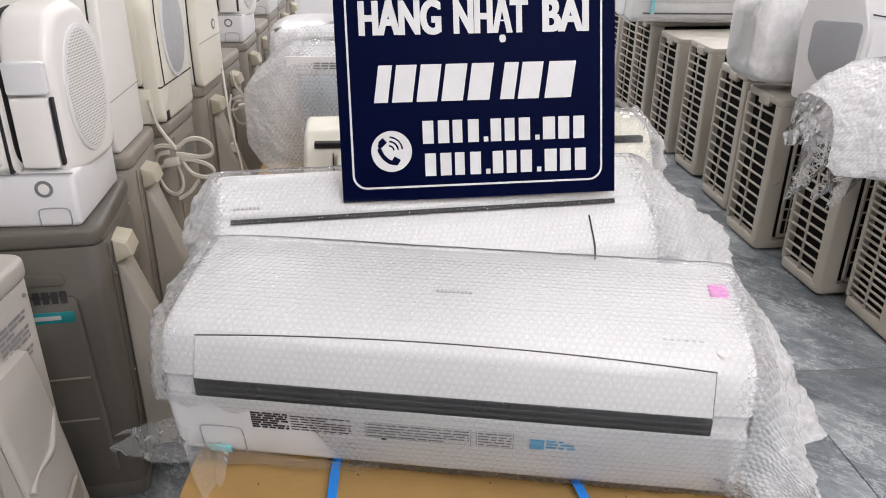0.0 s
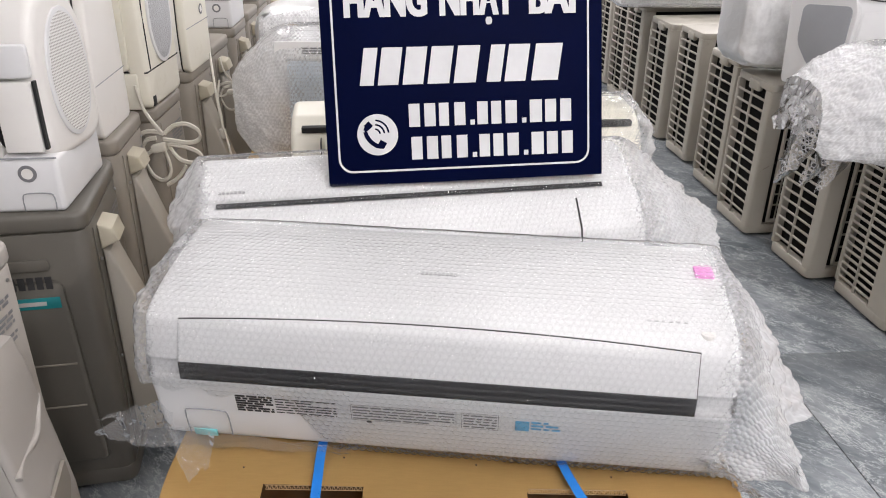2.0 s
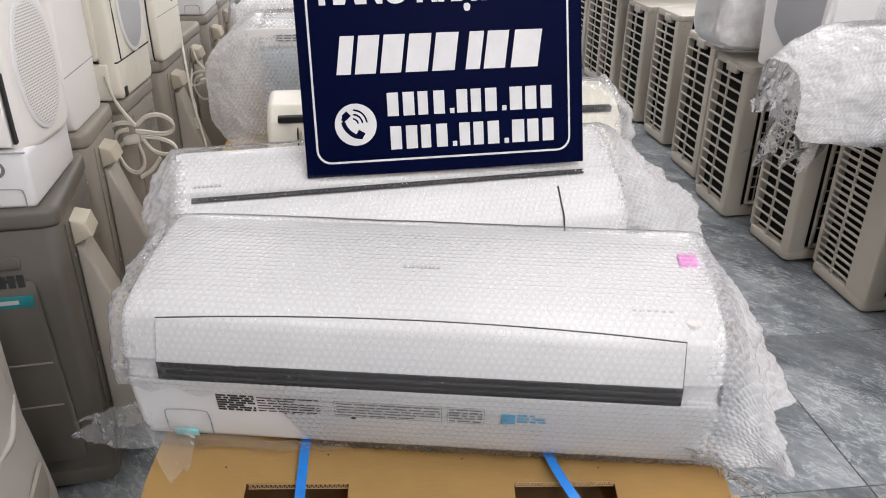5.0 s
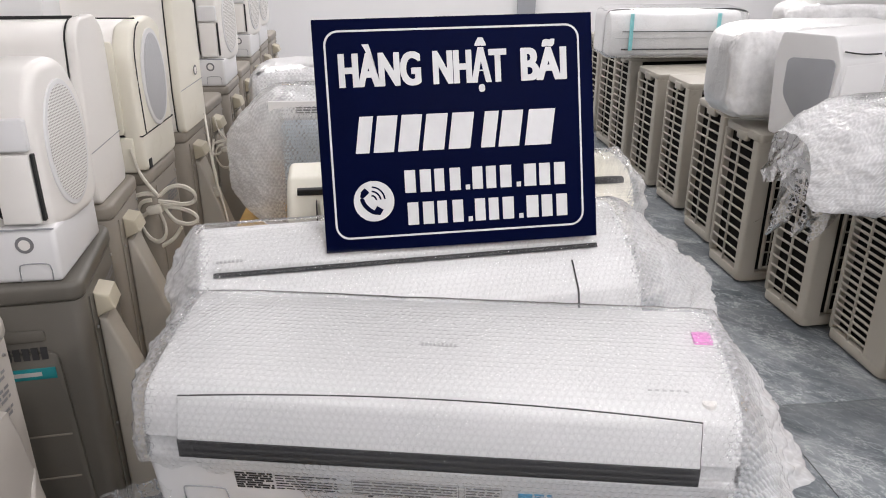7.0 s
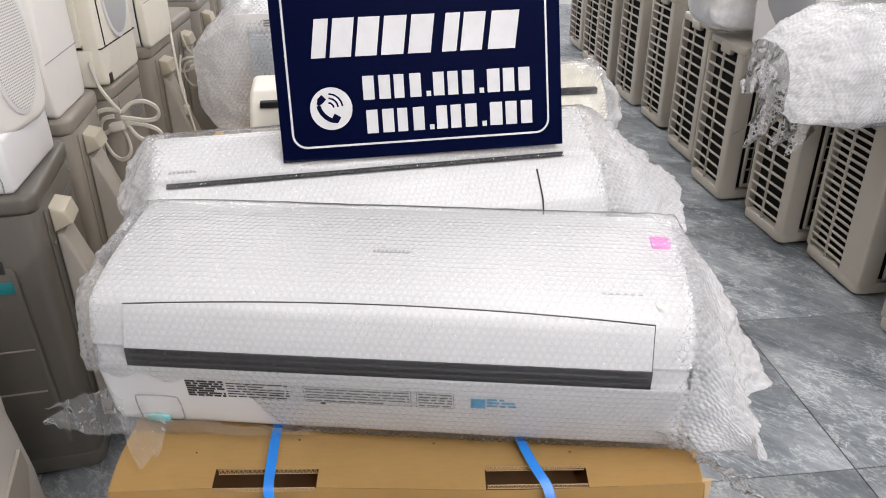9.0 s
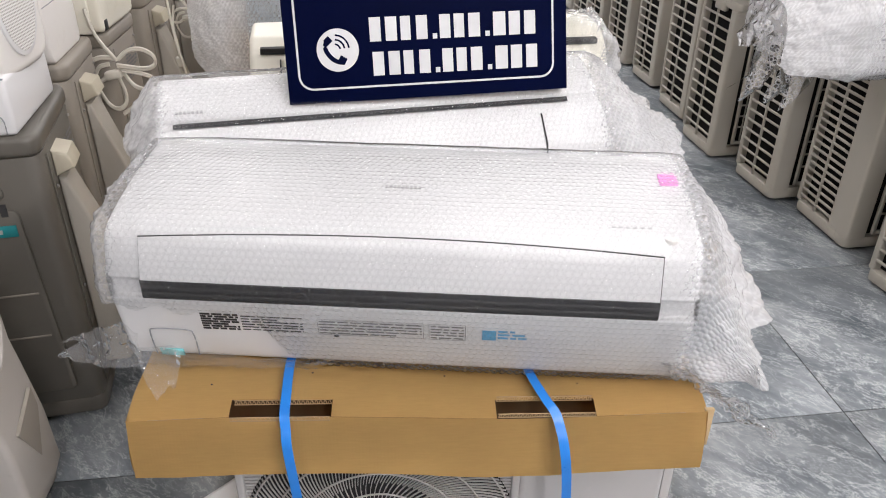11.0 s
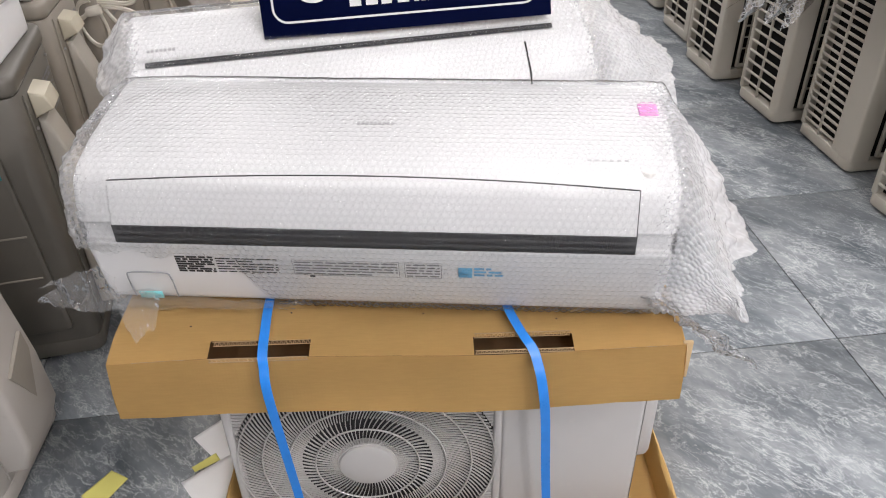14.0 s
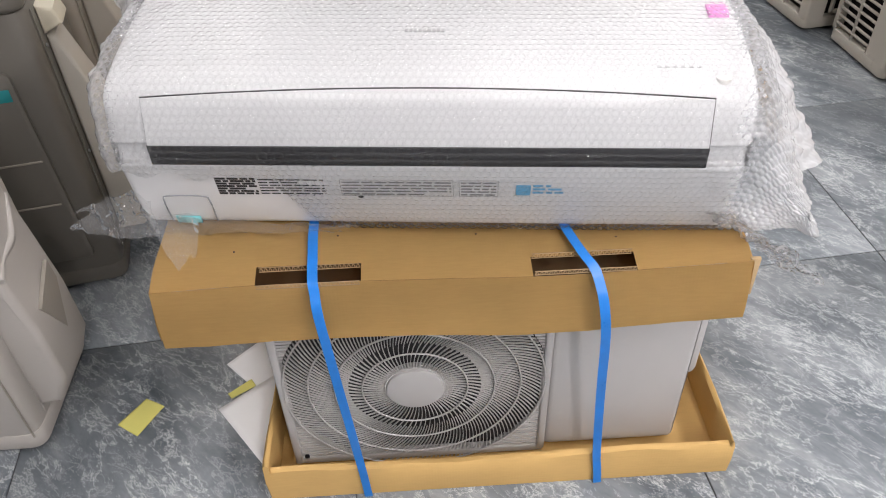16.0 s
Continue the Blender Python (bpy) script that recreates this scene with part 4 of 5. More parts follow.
# blue straps over the lid and round the tray
def strap(line, width=0.0155, thick=0.0008):
    """A flat band through points of the line; its width lies along x."""
    pts = [Vector(p) for p in line]
    fine_pts = []
    for i in range(len(pts) - 1):
        a, b = pts[i], pts[i + 1]
        z = pts[i - 1] if i else a
        c = pts[i + 2] if i + 2 < len(pts) else b
        for j in range(6):
            f = j / 6
            fine_pts.append(0.5 * ((2 * a) + (b - z) * f + (2 * z - 5 * a + 4 * b - c) * f * f + (3 * a - z - 3 * b + c) * f ** 3))
    fine_pts.append(pts[-1])
    bm = bmesh.new()
    rows = []
    for i, p in enumerate(fine_pts):
        d = (fine_pts[min(i + 1, len(fine_pts) - 1)] - fine_pts[max(i - 1, 0)]).normalized()
        side = Vector((1, 0.09, 0))
        side = (side - d * side.dot(d)).normalized()
        up = side.cross(d).normalized()
        rows.append([bm.verts.new(p + side * width * s / 2 + up * thick * t) for s, t in ((-1, 0), (1, 0), (1, 1), (-1, 1))])
    for a, b in zip(rows, rows[1:]):
        for k in range(4):
            bm.faces.new((a[k], a[(k + 1) % 4], b[(k + 1) % 4], b[k]))
    bm.faces.new(rows[0])
    bm.faces.new(rows[-1][::-1])
    bmesh.ops.recalc_face_normals(bm, faces=bm.faces)
    return smooth(bm, 30)


tagged(part("strap", strap([(-0.13, 1.3, 0.5795), (-0.13, 1.12, 0.5795), (-0.126, 1.045, 0.579), (-0.116, 0.975, 0.578), (-0.110, 0.932, 0.571), (-0.106, 0.916, 0.555), (-0.102, 0.9, 0.53), (-0.096, 0.895, 0.46),
                            (-0.088, 0.903, 0.3), (-0.08, 0.911, 0.14), (-0.077, 0.913, 0.085), (-0.075, 0.913, 0.045), (-0.073, 0.913, 0.002)]), STRAP),
       "bright blue packing strap pulled tight over the cardboard lid", "strap", "packing straps")
tagged(part("strap", strap([(0.26, 1.3, 0.5795), (0.262, 1.12, 0.5795), (0.274, 1.056, 0.578), (0.297, 0.995, 0.576), (0.313, 0.968, 0.569), (0.322, 0.952, 0.55), (0.33, 0.936, 0.52), (0.338, 0.929, 0.455),
                            (0.348, 0.942, 0.3), (0.36, 0.954, 0.14), (0.365, 0.957, 0.085), (0.37, 0.957, 0.045), (0.374, 0.957, 0.002)]), STRAP),
       "bright blue packing strap pulled tight over the cardboard lid", "strap", "packing straps")

# ---- wrapped indoor units ----
def lying_unit(name, label, m, prof, x0, x1, material=WHITE):
    ob = thing(name, label, "air conditioner", m, "wrapped indoor units")
    part("body", prism(rounded(prof, 0.012, 4), (x0, x1), "x", 0.016, 4), material, ob)
    return ob


def wrap_tube(name, line, x0, x1, left, right, step, pitch=0.0125, height=0.004, seed=1, start=None, fold=0.003, ear=None, shrink=(0.35, 0.6), droop=0.0, ridge=9.0, tent=None, crumpled=1.0):
    """Bubble wrap round a long body: the line is its (y, z) course over the body, from the front's foot to the back's.
    Beyond x0 and x1 the wrap runs on by left and right metres, crumpled and drawn together."""
    nv_len = polyline(line, 50)[1]
    nu, nv = int((x1 - x0 + left + right) / step), int(nv_len / step)
    prof, length = polyline(line, nv)
    xs_ = np.linspace(x0 - left, x1 + right, nu)
    s = np.linspace(0, 1, nv)[None, :] * np.ones((nu, 1))
    X = xs_[:, None] * np.ones((1, nv))
    if start is not None:
        s0 = np.array([start(v) for v in xs_])[:, None] / length
        s = s0 + (1 - s0) * s
    S = s * length
    Y = np.interp(s, np.linspace(0, 1, nv), prof[:, 0])
    Z = np.interp(s, np.linspace(0, 1, nv), prof[:, 1])
    fl = np.clip((x0 - X) / max(left, 1e-6), 0, 1)
    fr = np.clip((X - x1) / max(right, 1e-6), 0, 1)
    cy, cz = prof[:, 0].mean(), prof[:, 1].mean() * 0.9
    k = 1 - (1 - shrink[0]) * fl ** 1.6 - (1 - shrink[1]) * fr ** 1.6
    if tent is None:
        Y, Z = cy + (Y - cy) * k, cz + (Z - cz) * k - droop * fr ** 1.5
    else:
        # the sheet slopes from the body's end down to its foot
        foot, fall = tent
        kl = 1 - (1 - shrink[0]) * fl ** 1.6
        Y, Z = cy + (Y - cy) * k, cz + (Z - cz) * kl
        Z = foot + (Z - foot) * (1 - fall * fr ** 1.25) - droop * fr ** 1.5
    P = np.stack([X, Y, Z], -1)
    n = normals_of(P)
    loose = np.clip(np.maximum(fl, fr) * 1.6, 0, 1)
    near_end = np.clip(1 - np.minimum(X - x0, x1 - X) / 0.1, 0, 1)
    rough_ = fold * (0.35 + 1.1 * near_end) + 0.018 * loose * crumpled
    P = P + n * (creases(P, 0.16, seed) * rough_)[..., None] + n * 0.002
    P = P + n * (creases(P, 0.05, seed + 7, 3) * (0.0008 + 0.0018 * loose) * crumpled)[..., None]
    P[..., 0] += creases(P, 0.09, seed + 3, 3) * 0.016 * loose * crumpled
    if ear is not None:
        at, size, out = ear
        P[..., 0] += out * np.exp(-((S - at) / size) ** 2) * fr
    lift, rim_ = domes(X + 0.02 * np.sin(S * 3), S, pitch, height)
    lift = lift * (1 - 0.35 * loose) * np.clip((ridge - Y) / 0.04, 0.15, 1) * np.clip((X - x0) / 0.05, 0.25, 1)
    P = P + normals_of(P) * lift[..., None]
    me = sheet_mesh(name, P)
    me.attributes.new("rim", "FLOAT", "POINT").data.foreach_set("value", rim_.astype(np.float32).ravel())
    layers = np.clip(loose + 0.55 * near_end ** 1.5 + 0.12 * creases(P, 0.11, seed + 11, 3), 0, 1)
    me.attributes.new("fold", "FLOAT", "POINT").data.foreach_set("value", layers.astype(np.float32).ravel())
    return me


def crumple(name, half, seed, n=110, power=4.0, amp=0.012, size=0.2, fineness=0.003, bubble=0.0, squash=None):
    """A crumpled plastic bag round a box of the given half sizes, resting with its foot at z = 0."""
    u = np.linspace(-np.pi / 2, np.pi / 2, n)[:, None]
    v = np.linspace(-np.pi, np.pi, 2 * n)[None, :]
    e = 2.0 / power
    sp = lambda a: np.sign(a) * np.abs(a) ** e  # noqa: E731
    d = np.stack([sp(np.cos(u)) * sp(np.cos(v)), sp(np.cos(u)) * sp(np.sin(v)), sp(np.sin(u)) * np.ones_like(v)], -1)
    P = d * np.array(half)
    nn = d / (np.linalg.norm(d, axis=-1, keepdims=True) + 1e-9)
    c = creases(P, size, seed) * amp + creases(P, size * 0.3, seed + 5, 3) * fineness
    c = c * np.cos(u) ** 0.3
    P = P + nn * c[..., None]
    if bubble:
        P = P + nn * domes(P[..., 0] + P[..., 1], P[..., 2] * 1.3, bubble, 0.0035)[0][..., None]
    if squash is not None:
        P = squash(P)
    P[..., 2] = np.maximum(P[..., 2], -half[2]) + half[2]
    return sheet_mesh(name, P)


def add_mesh(name, me, material, parent=None, m=None):
    me.materials.append(material)
    ob = new(name, me)
    ob.parent = parent
    if m is not None:
        ob.matrix_basis = m
    return ob


# the unit lying on the strapped lid
AC1 = pose(-0.4048, 1.0275, 0.5785, 0, 0.1, 0)
P1 = [(0.028, 0.0), (0.0005, 0.1345), (0.012, 0.137), (0.013, 0.166), (0.001, 0.169), (0.022, 0.2355), (0.048, 0.252), (0.1, 0.2655), (0.17, 0.276), (0.235, 0.283), (0.285, 0.285), (0.3, 0.272), (0.3, 0.0)]
W1 = 0.928
TILT1 = Matrix.Translation((0, 0.0268, 0)) @ pose(0, 0, 0, 11.56, 0, 0)      # the lower front slopes back to its foot
ac1 = lying_unit("indoor_unit", "white indoor unit lying on its back on a cardboard cover", AC1, P1, 0.0, W1)
part("air_slot", box(0.058, -0.0015, 0.1345, 0.867, 0.0148, 0.1695, 0.002), CHARCOAL, ac1, "charcoal air outlet strip")


def flap_surface(x0, x1, z0, z1, arch, off, n=48, rows=8, thick=0.002):
    """A curved flap over the front, its upper edge arched."""
    bm = bmesh.new()
    g = []
    for i in range(n + 1):
        f = i / n
        x = x0 + (x1 - x0) * f
        top = z1 + arch * (1 - (2 * f - 1) ** 2)
        col = []
        for j in range(rows + 1):
            z = z0 + (top - z0) * j / rows
            y = float(np.interp(z, (0.169, 0.2355, 0.252, 0.2655), (0.001, 0.022, 0.048, 0.1)))
            col.append(bm.verts.new((x, y - off, z)))
        g.append(col)
    for a, b in zip(g, g[1:]):
        for j in range(rows):
            bm.faces.new((a[j], b[j], b[j + 1], a[j + 1]))
    if thick:
        front_ = bmesh.ops.extrude_face_region(bm, geom=bm.faces[:])
        bmesh.ops.translate(bm, vec=(0, -thick, 0), verts=[v for v in front_["geom"] if isinstance(v, bmesh.types.BMVert)])
    bmesh.ops.recalc_face_normals(bm, faces=bm.faces)
    return smooth(bm, 40)


part("flap_gap", flap_surface(0.0592, 0.8662, 0.166, 0.2361, 0.0084, 0.0008, thick=0.0), CHARCOAL, ac1, "dark gap round the flap")
part("flap", flap_surface(0.061, 0.8642, 0.170, 0.2352, 0.0084, 0.0022), WHITE, ac1, "white curved flap")


def print_block(parent, x, z, w, rows, pitch, seed, material=INK, height=0.62, border=False, m=None):
    bm = bars(x, z, w, rows, pitch, seed, height)
    if border:
        hgt = rows * pitch + 0.003
        for a in ((x - 0.003, z - hgt + pitch, w + 0.006, 0.0007), (x - 0.003, z + pitch, w + 0.006, 0.0007)):
            vs = [bm.verts.new(v) for v in ((a[0], 0, a[1]), (a[0] + a[2], 0, a[1]), (a[0] + a[2], 0, a[1] + a[3]), (a[0], 0, a[1] + a[3]))]
            bm.faces.new(vs)
        for xx in (x - 0.003, x + w + 0.0023):
            vs = [bm.verts.new(v) for v in ((xx, 0, z - hgt + pitch), (xx + 0.0007, 0, z - hgt + pitch), (xx + 0.0007, 0, z + pitch), (xx, 0, z + pitch))]
            bm.faces.new(vs)
    bm.transform(m if m is not None else TILT1)
    return part("label_print", bm, material, parent, "rows of tiny dark print")


print_block(ac1, 0.143, 0.1055, 0.062, 7, 0.0056, 11, INK, 0.8)
print_block(ac1, 0.209, 0.1045, 0.1, 6, 0.0062, 12, INK, 0.42)
print_block(ac1, 0.336, 0.1, 0.165, 5, 0.0066, 13, GREY_INK, 0.42, True)
print_block(ac1, 0.5155, 0.1, 0.053, 5, 0.0066, 14, GREY_INK, 0.42, True)
part("blue_label", box(0.598, -0.0012, 0.076, 0.62, 0.0, 0.098, 0.0003, 2, None, TILT1), BLUE_PRINT, ac1, "blue square label")
print_block(ac1, 0.623, 0.094, 0.046, 3, 0.0075, 15, BLUE_PRINT, 0.6)
part("small_door", tube([(0.05, -0.0006, 0.006), (0.05, -0.0006, 0.056), (0.06, -0.0006, 0.067), (0.113, -0.0006, 0.067), (0.123, -0.0006, 0.056), (0.123, -0.0006, 0.006)], 0.0012, False, 6, 1.0, None), GREY_PLASTIC, ac1).matrix_basis = TILT1
part("tape", box(0.058, -0.003, 0.004, 0.098, -0.001, 0.02, 0.0005, 2, None, TILT1), CYAN, ac1, "pale cyan tape")
part("scuff", disc(0.362, 0.069, 0.0045, 0.0018, -0.0012, 0.0, 10, 0.0, None, TILT1), INK, ac1, "small dark scuff")
logo = bmesh.new()
for i in range(9):
    box(0.43 + i * 0.0068, 0.146, 0.2685, 0.4345 + i * 0.0068, 0.154, 0.2745, 0, 2, logo)
part("maker_mark", logo, FAINT_INK, ac1, "row of small grey bars")
mk = bmesh.new()
for i in range(6):
    box(0.79 + i * 0.011, 0.068, 0.2545, 0.796 + i * 0.011, 0.072, 0.2582, 0, 2, mk)
part("indicator_print", mk, FAINT_INK, ac1)
part("pink_sticker", box(0.88, 0.182, 0.272, 0.91, 0.215, 0.2835, 0.001), PINK, ac1, "pink square sticker")
part("round_sensor", disc(0.879, 0.05, 0.011, 0.011, 0.24, 0.2533, 24, 0.001, None, None, "z"), WARM_WHITE, ac1)

L1 = [(0.09, -0.003), (0.035, -0.003), (0.02, 0.004), (0.006, 0.07), (-0.009, 0.135), (-0.009, 0.168), (0.009, 0.24), (0.038, 0.262), (0.1, 0.2765), (0.17, 0.286), (0.236, 0.29), (0.29, 0.2915), (0.307, 0.276), (0.308, 0.12), (0.308, 0.0)]


def edge1(x):
    """Where the wrap's lower edge runs along the front: high at one end, under the foot at the other."""
    f = min(1.0, max(0.0, (x - 0.2) / 0.16))
    f = f * f * (3 - 2 * f)
    return 0.186 * (1 - f) + 0.004 * math.sin(31 * x) * (1 - f) + 0.007 * math.sin(83 * x + 1) * (1 - f)


me = wrap_tube("bubble_wrap", L1, -0.004, W1 + 0.004, 0.03, 0.135, 0.00185, seed=3, start=edge1, ear=(0.5, 0.035, 0.06), shrink=(0.7, 0.93), droop=0.0, ridge=0.262, tent=(-0.01, 0.9), crumpled=0.5)
front_wrap = tagged(add_mesh("bubble_wrap", me, BUBBLE, None, AC1), "clear crumpled bubble wrap round a white indoor unit", "bubble wrap", "wraps")


def scrap(name, label, w, h, m, seed, material, amp=0.02, n=60, curl=0.0, octaves=4, size=0.07, parent=None):
    """A loose crumpled tail of plastic sheet."""
    u = np.linspace(0, 1, n)[:, None]
    v = np.linspace(0, 1, n)[None, :]
    taper = 1 - 0.55 * u * (0.5 + 0.5 * np.abs(2 * v - 1))
    X = w * u * np.ones_like(v) * (1 + 0.15 * np.sin(9 * v + seed))
    Z = h * (v - 0.5) * taper
    P = np.stack([X, curl * np.sin(u * 3.0) * np.ones_like(v), Z], -1)
    P[..., 1] += creases(P, size, seed, octaves) * amp
    P[..., 2] += creases(P + 0.3, size, seed + 2, octaves) * amp * 0.4
    if parent is not None:
        return tagged(add_mesh(name, sheet_mesh(name, P), material, parent, parent.matrix_basis.inverted() @ m), label)
    return tagged(add_mesh(name, sheet_mesh(name, P), material, None, m), label, "plastic film")


scrap("plastic_film", "loose clear tail of plastic film at a wrapped unit's foot", 0.12, 0.09, pose(-0.375, 1.03, 0.622, 20, 8, 186), 4, CLEAR, 0.013)
scrap("plastic_film", "loose clear tail of plastic film at a wrapped unit's foot", 0.09, 0.08, pose(-0.345, 1.04, 0.61, 70, 22, -70), 9, CLEAR, 0.006, size=0.12)
scrap("plastic_film", "loose clear plastic film drawn along a wrapped unit's foot", 0.3, 0.045, pose(-0.39, 1.03, 0.6, 12, 0, -1), 21, CLEAR, 0.007)
scrap("tail", "crumpled end of bubble wrap hanging over the lid's corner", 0.2, 0.16, pose(0.495, 1.045, 0.632, 50, 33, -8), 15, BUBBLE_TAIL, 0.016, parent=front_wrap)

# the next unit behind, with the sign on it
AC2 = pose(-0.425, 1.448, 0.0, 0, 0, 16.6)
P2 = [(-0.095, 0.6), (-0.105, 0.69), (-0.085, 0.765), (-0.035, 0.814), (-0.008, 0.828), (-0.004, 0.822), (0.008, 0.83), (0.01, 0.842), (0.06, 0.866), (0.105, 0.882), (0.14, 0.884), (0.165, 0.864), (0.17, 0.6)]
ac2 = lying_unit("indoor_unit", "white indoor unit lying on its back under a sign", AC2, P2, -0.04, 0.9)
part("air_slot", prism([(-0.007, 0.8287), (-0.003, 0.8315), (0.002, 0.836), (0.002, 0.825)], (-0.005, 0.82), "x"), CHARCOAL, ac2, "charcoal air outlet strip")
part("seam", prism([(-0.107, 0.69), (-0.087, 0.767), (-0.036, 0.8165), (-0.030, 0.81), (-0.08, 0.76), (-0.1, 0.69)], (0.749, 0.752), "x"), CHARCOAL, ac2, "dark seam")
logo = bmesh.new()
for i in range(7):
    box(0.0 + i * 0.008, 0.022, 0.8465, 0.0055 + i * 0.008, 0.031, 0.8515, 0, 2, logo)
part("maker_mark", logo, FAINT_INK, ac2, "row of small grey bars")
L2 = [(-0.105, 0.6), (-0.118, 0.69), (-0.097, 0.772), (-0.04, 0.825), (0.005, 0.846), (0.06, 0.876), (0.105, 0.892), (0.145, 0.895), (0.176, 0.872), (0.182, 0.6)]
me = wrap_tube("bubble_wrap", L2, -0.044, 0.904, 0.06, 0.19, 0.0026, seed=8, ear=(0.3, 0.05, 0.03), shrink=(0.6, 0.95), ridge=0.15, tent=(0.6, 0.5), crumpled=0.5)
tagged(add_mesh("bubble_wrap", me, BUBBLE, None, AC2), "clear bubble wrap round a white indoor unit under a sign", "bubble wrap", "wraps")
stand = tagged(part("carton", box(-0.04, -0.08, 0.0, 0.9, 0.16, 0.598, 0.004), CARD), "brown carton standing under a wrapped indoor unit", "carton", "cartons")
stand.matrix_basis = AC2

# the sign
SIGN = pose(-0.2075, 1.536, 0.852, 0, 0, 13.5) @ pose(0, 0, 0, -16, 0, 0) @ pose(-0.006, 0, 0.001, 0, -0.6, 0)
SW, SH = 0.586, 0.475
sign = thing("sign", "navy blue shop sign with white lettering, leaning back", "sign", SIGN)
part("board", box(0, 0, 0, SW, 0.022, SH, 0.001), WOOD, sign, "raw board edge")
face = part("face", box(-0.001, -0.003, -0.001, SW + 0.001, 0.0, SH + 0.001, 0.0006), NAVY, sign, "navy blue printed face")


def border_line(x0, z0, x1, z1, r, t, y):
    def loop(x0, z0, x1, z1, r):
        out = []
        for cx, cz, a0 in ((x1 - r, z1 - r, 0), (x0 + r, z1 - r, 90), (x0 + r, z0 + r, 180), (x1 - r, z0 + r, 270)):
            out += [(cx + r * math.cos(radians(a0 + 15 * k)), cz + r * math.sin(radians(a0 + 15 * k))) for k in range(7)]
        return out
    bm = bmesh.new()
    a = [bm.verts.new((x, y, z)) for x, z in loop(x0, z0, x1, z1, r)]
    b = [bm.verts.new((x, y, z)) for x, z in loop(x0 + t, z0 + t, x1 - t, z1 - t, r - t)]
    for i in range(len(a)):
        j = (i + 1) % len(a)
        bm.faces.new((a[i], a[j], b[j], b[i]))
    return bm


part("border", border_line(0.021, 0.025, SW - 0.027, SH - 0.021, 0.03, 0.0042, -0.0034), SIGN_WHITE, face, "thin white rounded border")


def words(text, x, z, w, cap, parent, name, y=-0.0042):
    """Heavy narrow white capitals on the sign's face, cap metres high without their accents."""
    cu_ = bpy.data.curves.new(name, "FONT")
    cu_.body, cu_.size, cu_.offset, cu_.resolution_u = text, 0.1, 0.0025, 5
    tmp = bpy.data.objects.new(name, cu_)
    scene.collection.objects.link(tmp)
    bpy.context.view_layer.update()
    me = bpy.data.meshes.new_from_object(tmp.evaluated_get(bpy.context.evaluated_depsgraph_get()))
    bpy.data.objects.remove(tmp)
    lo = min(v.co.x for v in me.vertices)
    hi = max(v.co.x for v in me.vertices)
    bold = 0.0042
    bm = bmesh.new()
    for k in range(4):
        start = len(bm.verts)
        bm.from_mesh(me)
        bm.verts.ensure_lookup_table()
        for v in bm.verts[start:]:
            v.co = (x + bold * k / 3 + (v.co.x - lo) / (hi - lo) * (w - bold), y - 0.00015 * k, z + (v.co.y + 0.002) / 0.0765 * cap)
    bpy.data.meshes.remove(me)
    return part(name, bm, SIGN_WHITE, parent, "heavy white capital lettering")


words("H\u00c0NG", 0.048, 0.339, 0.17, 0.071, face, "lettering")
words("NH\u1eacT", 0.243, 0.339, 0.157, 0.071, face, "lettering")
words("B\u00c3I", 0.43, 0.339, 0.1, 0.071, face, "lettering")


# the trader's name and numbers as plain bars
def sign_bar(name, x, z, w, h, lean):
    bm = bmesh.new()
    lo = [bm.verts.new(v) for v in ((x, -0.0042, z), (x + w, -0.0042, z), (x + w + lean, -0.0042, z + h), (x + lean, -0.0042, z + h))]
    bm.faces.new(lo)
    return part(name, bm, SIGN_WHITE, face)


for x, e in ((0.0785, 0.111), (0.1155, 0.162), (0.1665, 0.2135), (0.2185, 0.268), (0.2735, 0.324), (0.343, 0.377), (0.381, 0.43), (0.4385, 0.5)):
    sign_bar("name_bar", x - 0.006, 0.203, e - x - 0.004, 0.0755, 0.012)
for z, shift in ((0.116, 0.0), (0.048, 0.003)):
    for x, e in ((0.171, 0.196), (0.2035, 0.229), (0.2345, 0.257), (0.267, 0.292), (0.3155, 0.34), (0.3455, 0.369), (0.376, 0.4025), (0.4285, 0.457), (0.462, 0.488), (0.495, 0.521)):
        sign_bar("number_bar", x + shift, z, e - x - 0.002, 0.0475, 0)
    for x in (0.3005, 0.4115):
        sign_bar("number_dot", x + shift, z, 0.0095, 0.0105, 0)
part("phone_disc", disc(0.1045, 0.1027, 0.0425, 0.0425, -0.0044, -0.003, 48), SIGN_WHITE, face, "white disc with a telephone sign")
hs = bmesh.new()
arc = [(0.093 + 0.0, 0.128), (0.088, 0.113), (0.095, 0.097), (0.109, 0.085), (0.124, 0.082)]
tube([(x, -0.0046, z) for x, z in arc], 0.0045, False, 8, 1.0, hs)
tube([(0.090, -0.0046, 0.131), (0.099, -0.0046, 0.121)], 0.0068, False, 8, 1.0, hs)
tube([(0.115, -0.0046, 0.091), (0.128, -0.0046, 0.083)], 0.0068, False, 8, 1.0, hs)
for r in (0.011, 0.02, 0.029):
    tube([(0.107 + r * math.cos(radians(a)), -0.0046, 0.108 + r * math.sin(radians(a))) for a in (5, 25, 45, 65, 85)], 0.002, False, 6, 1.0, hs)
for v in hs.verts:
    v.co.y = -0.0046 + (v.co.y + 0.0046) * 0.08
    v.co.x -= 0.0085
    v.co.z -= 0.0043
part("phone_sign", hs, NAVY, face, "navy telephone receiver with sound arcs")

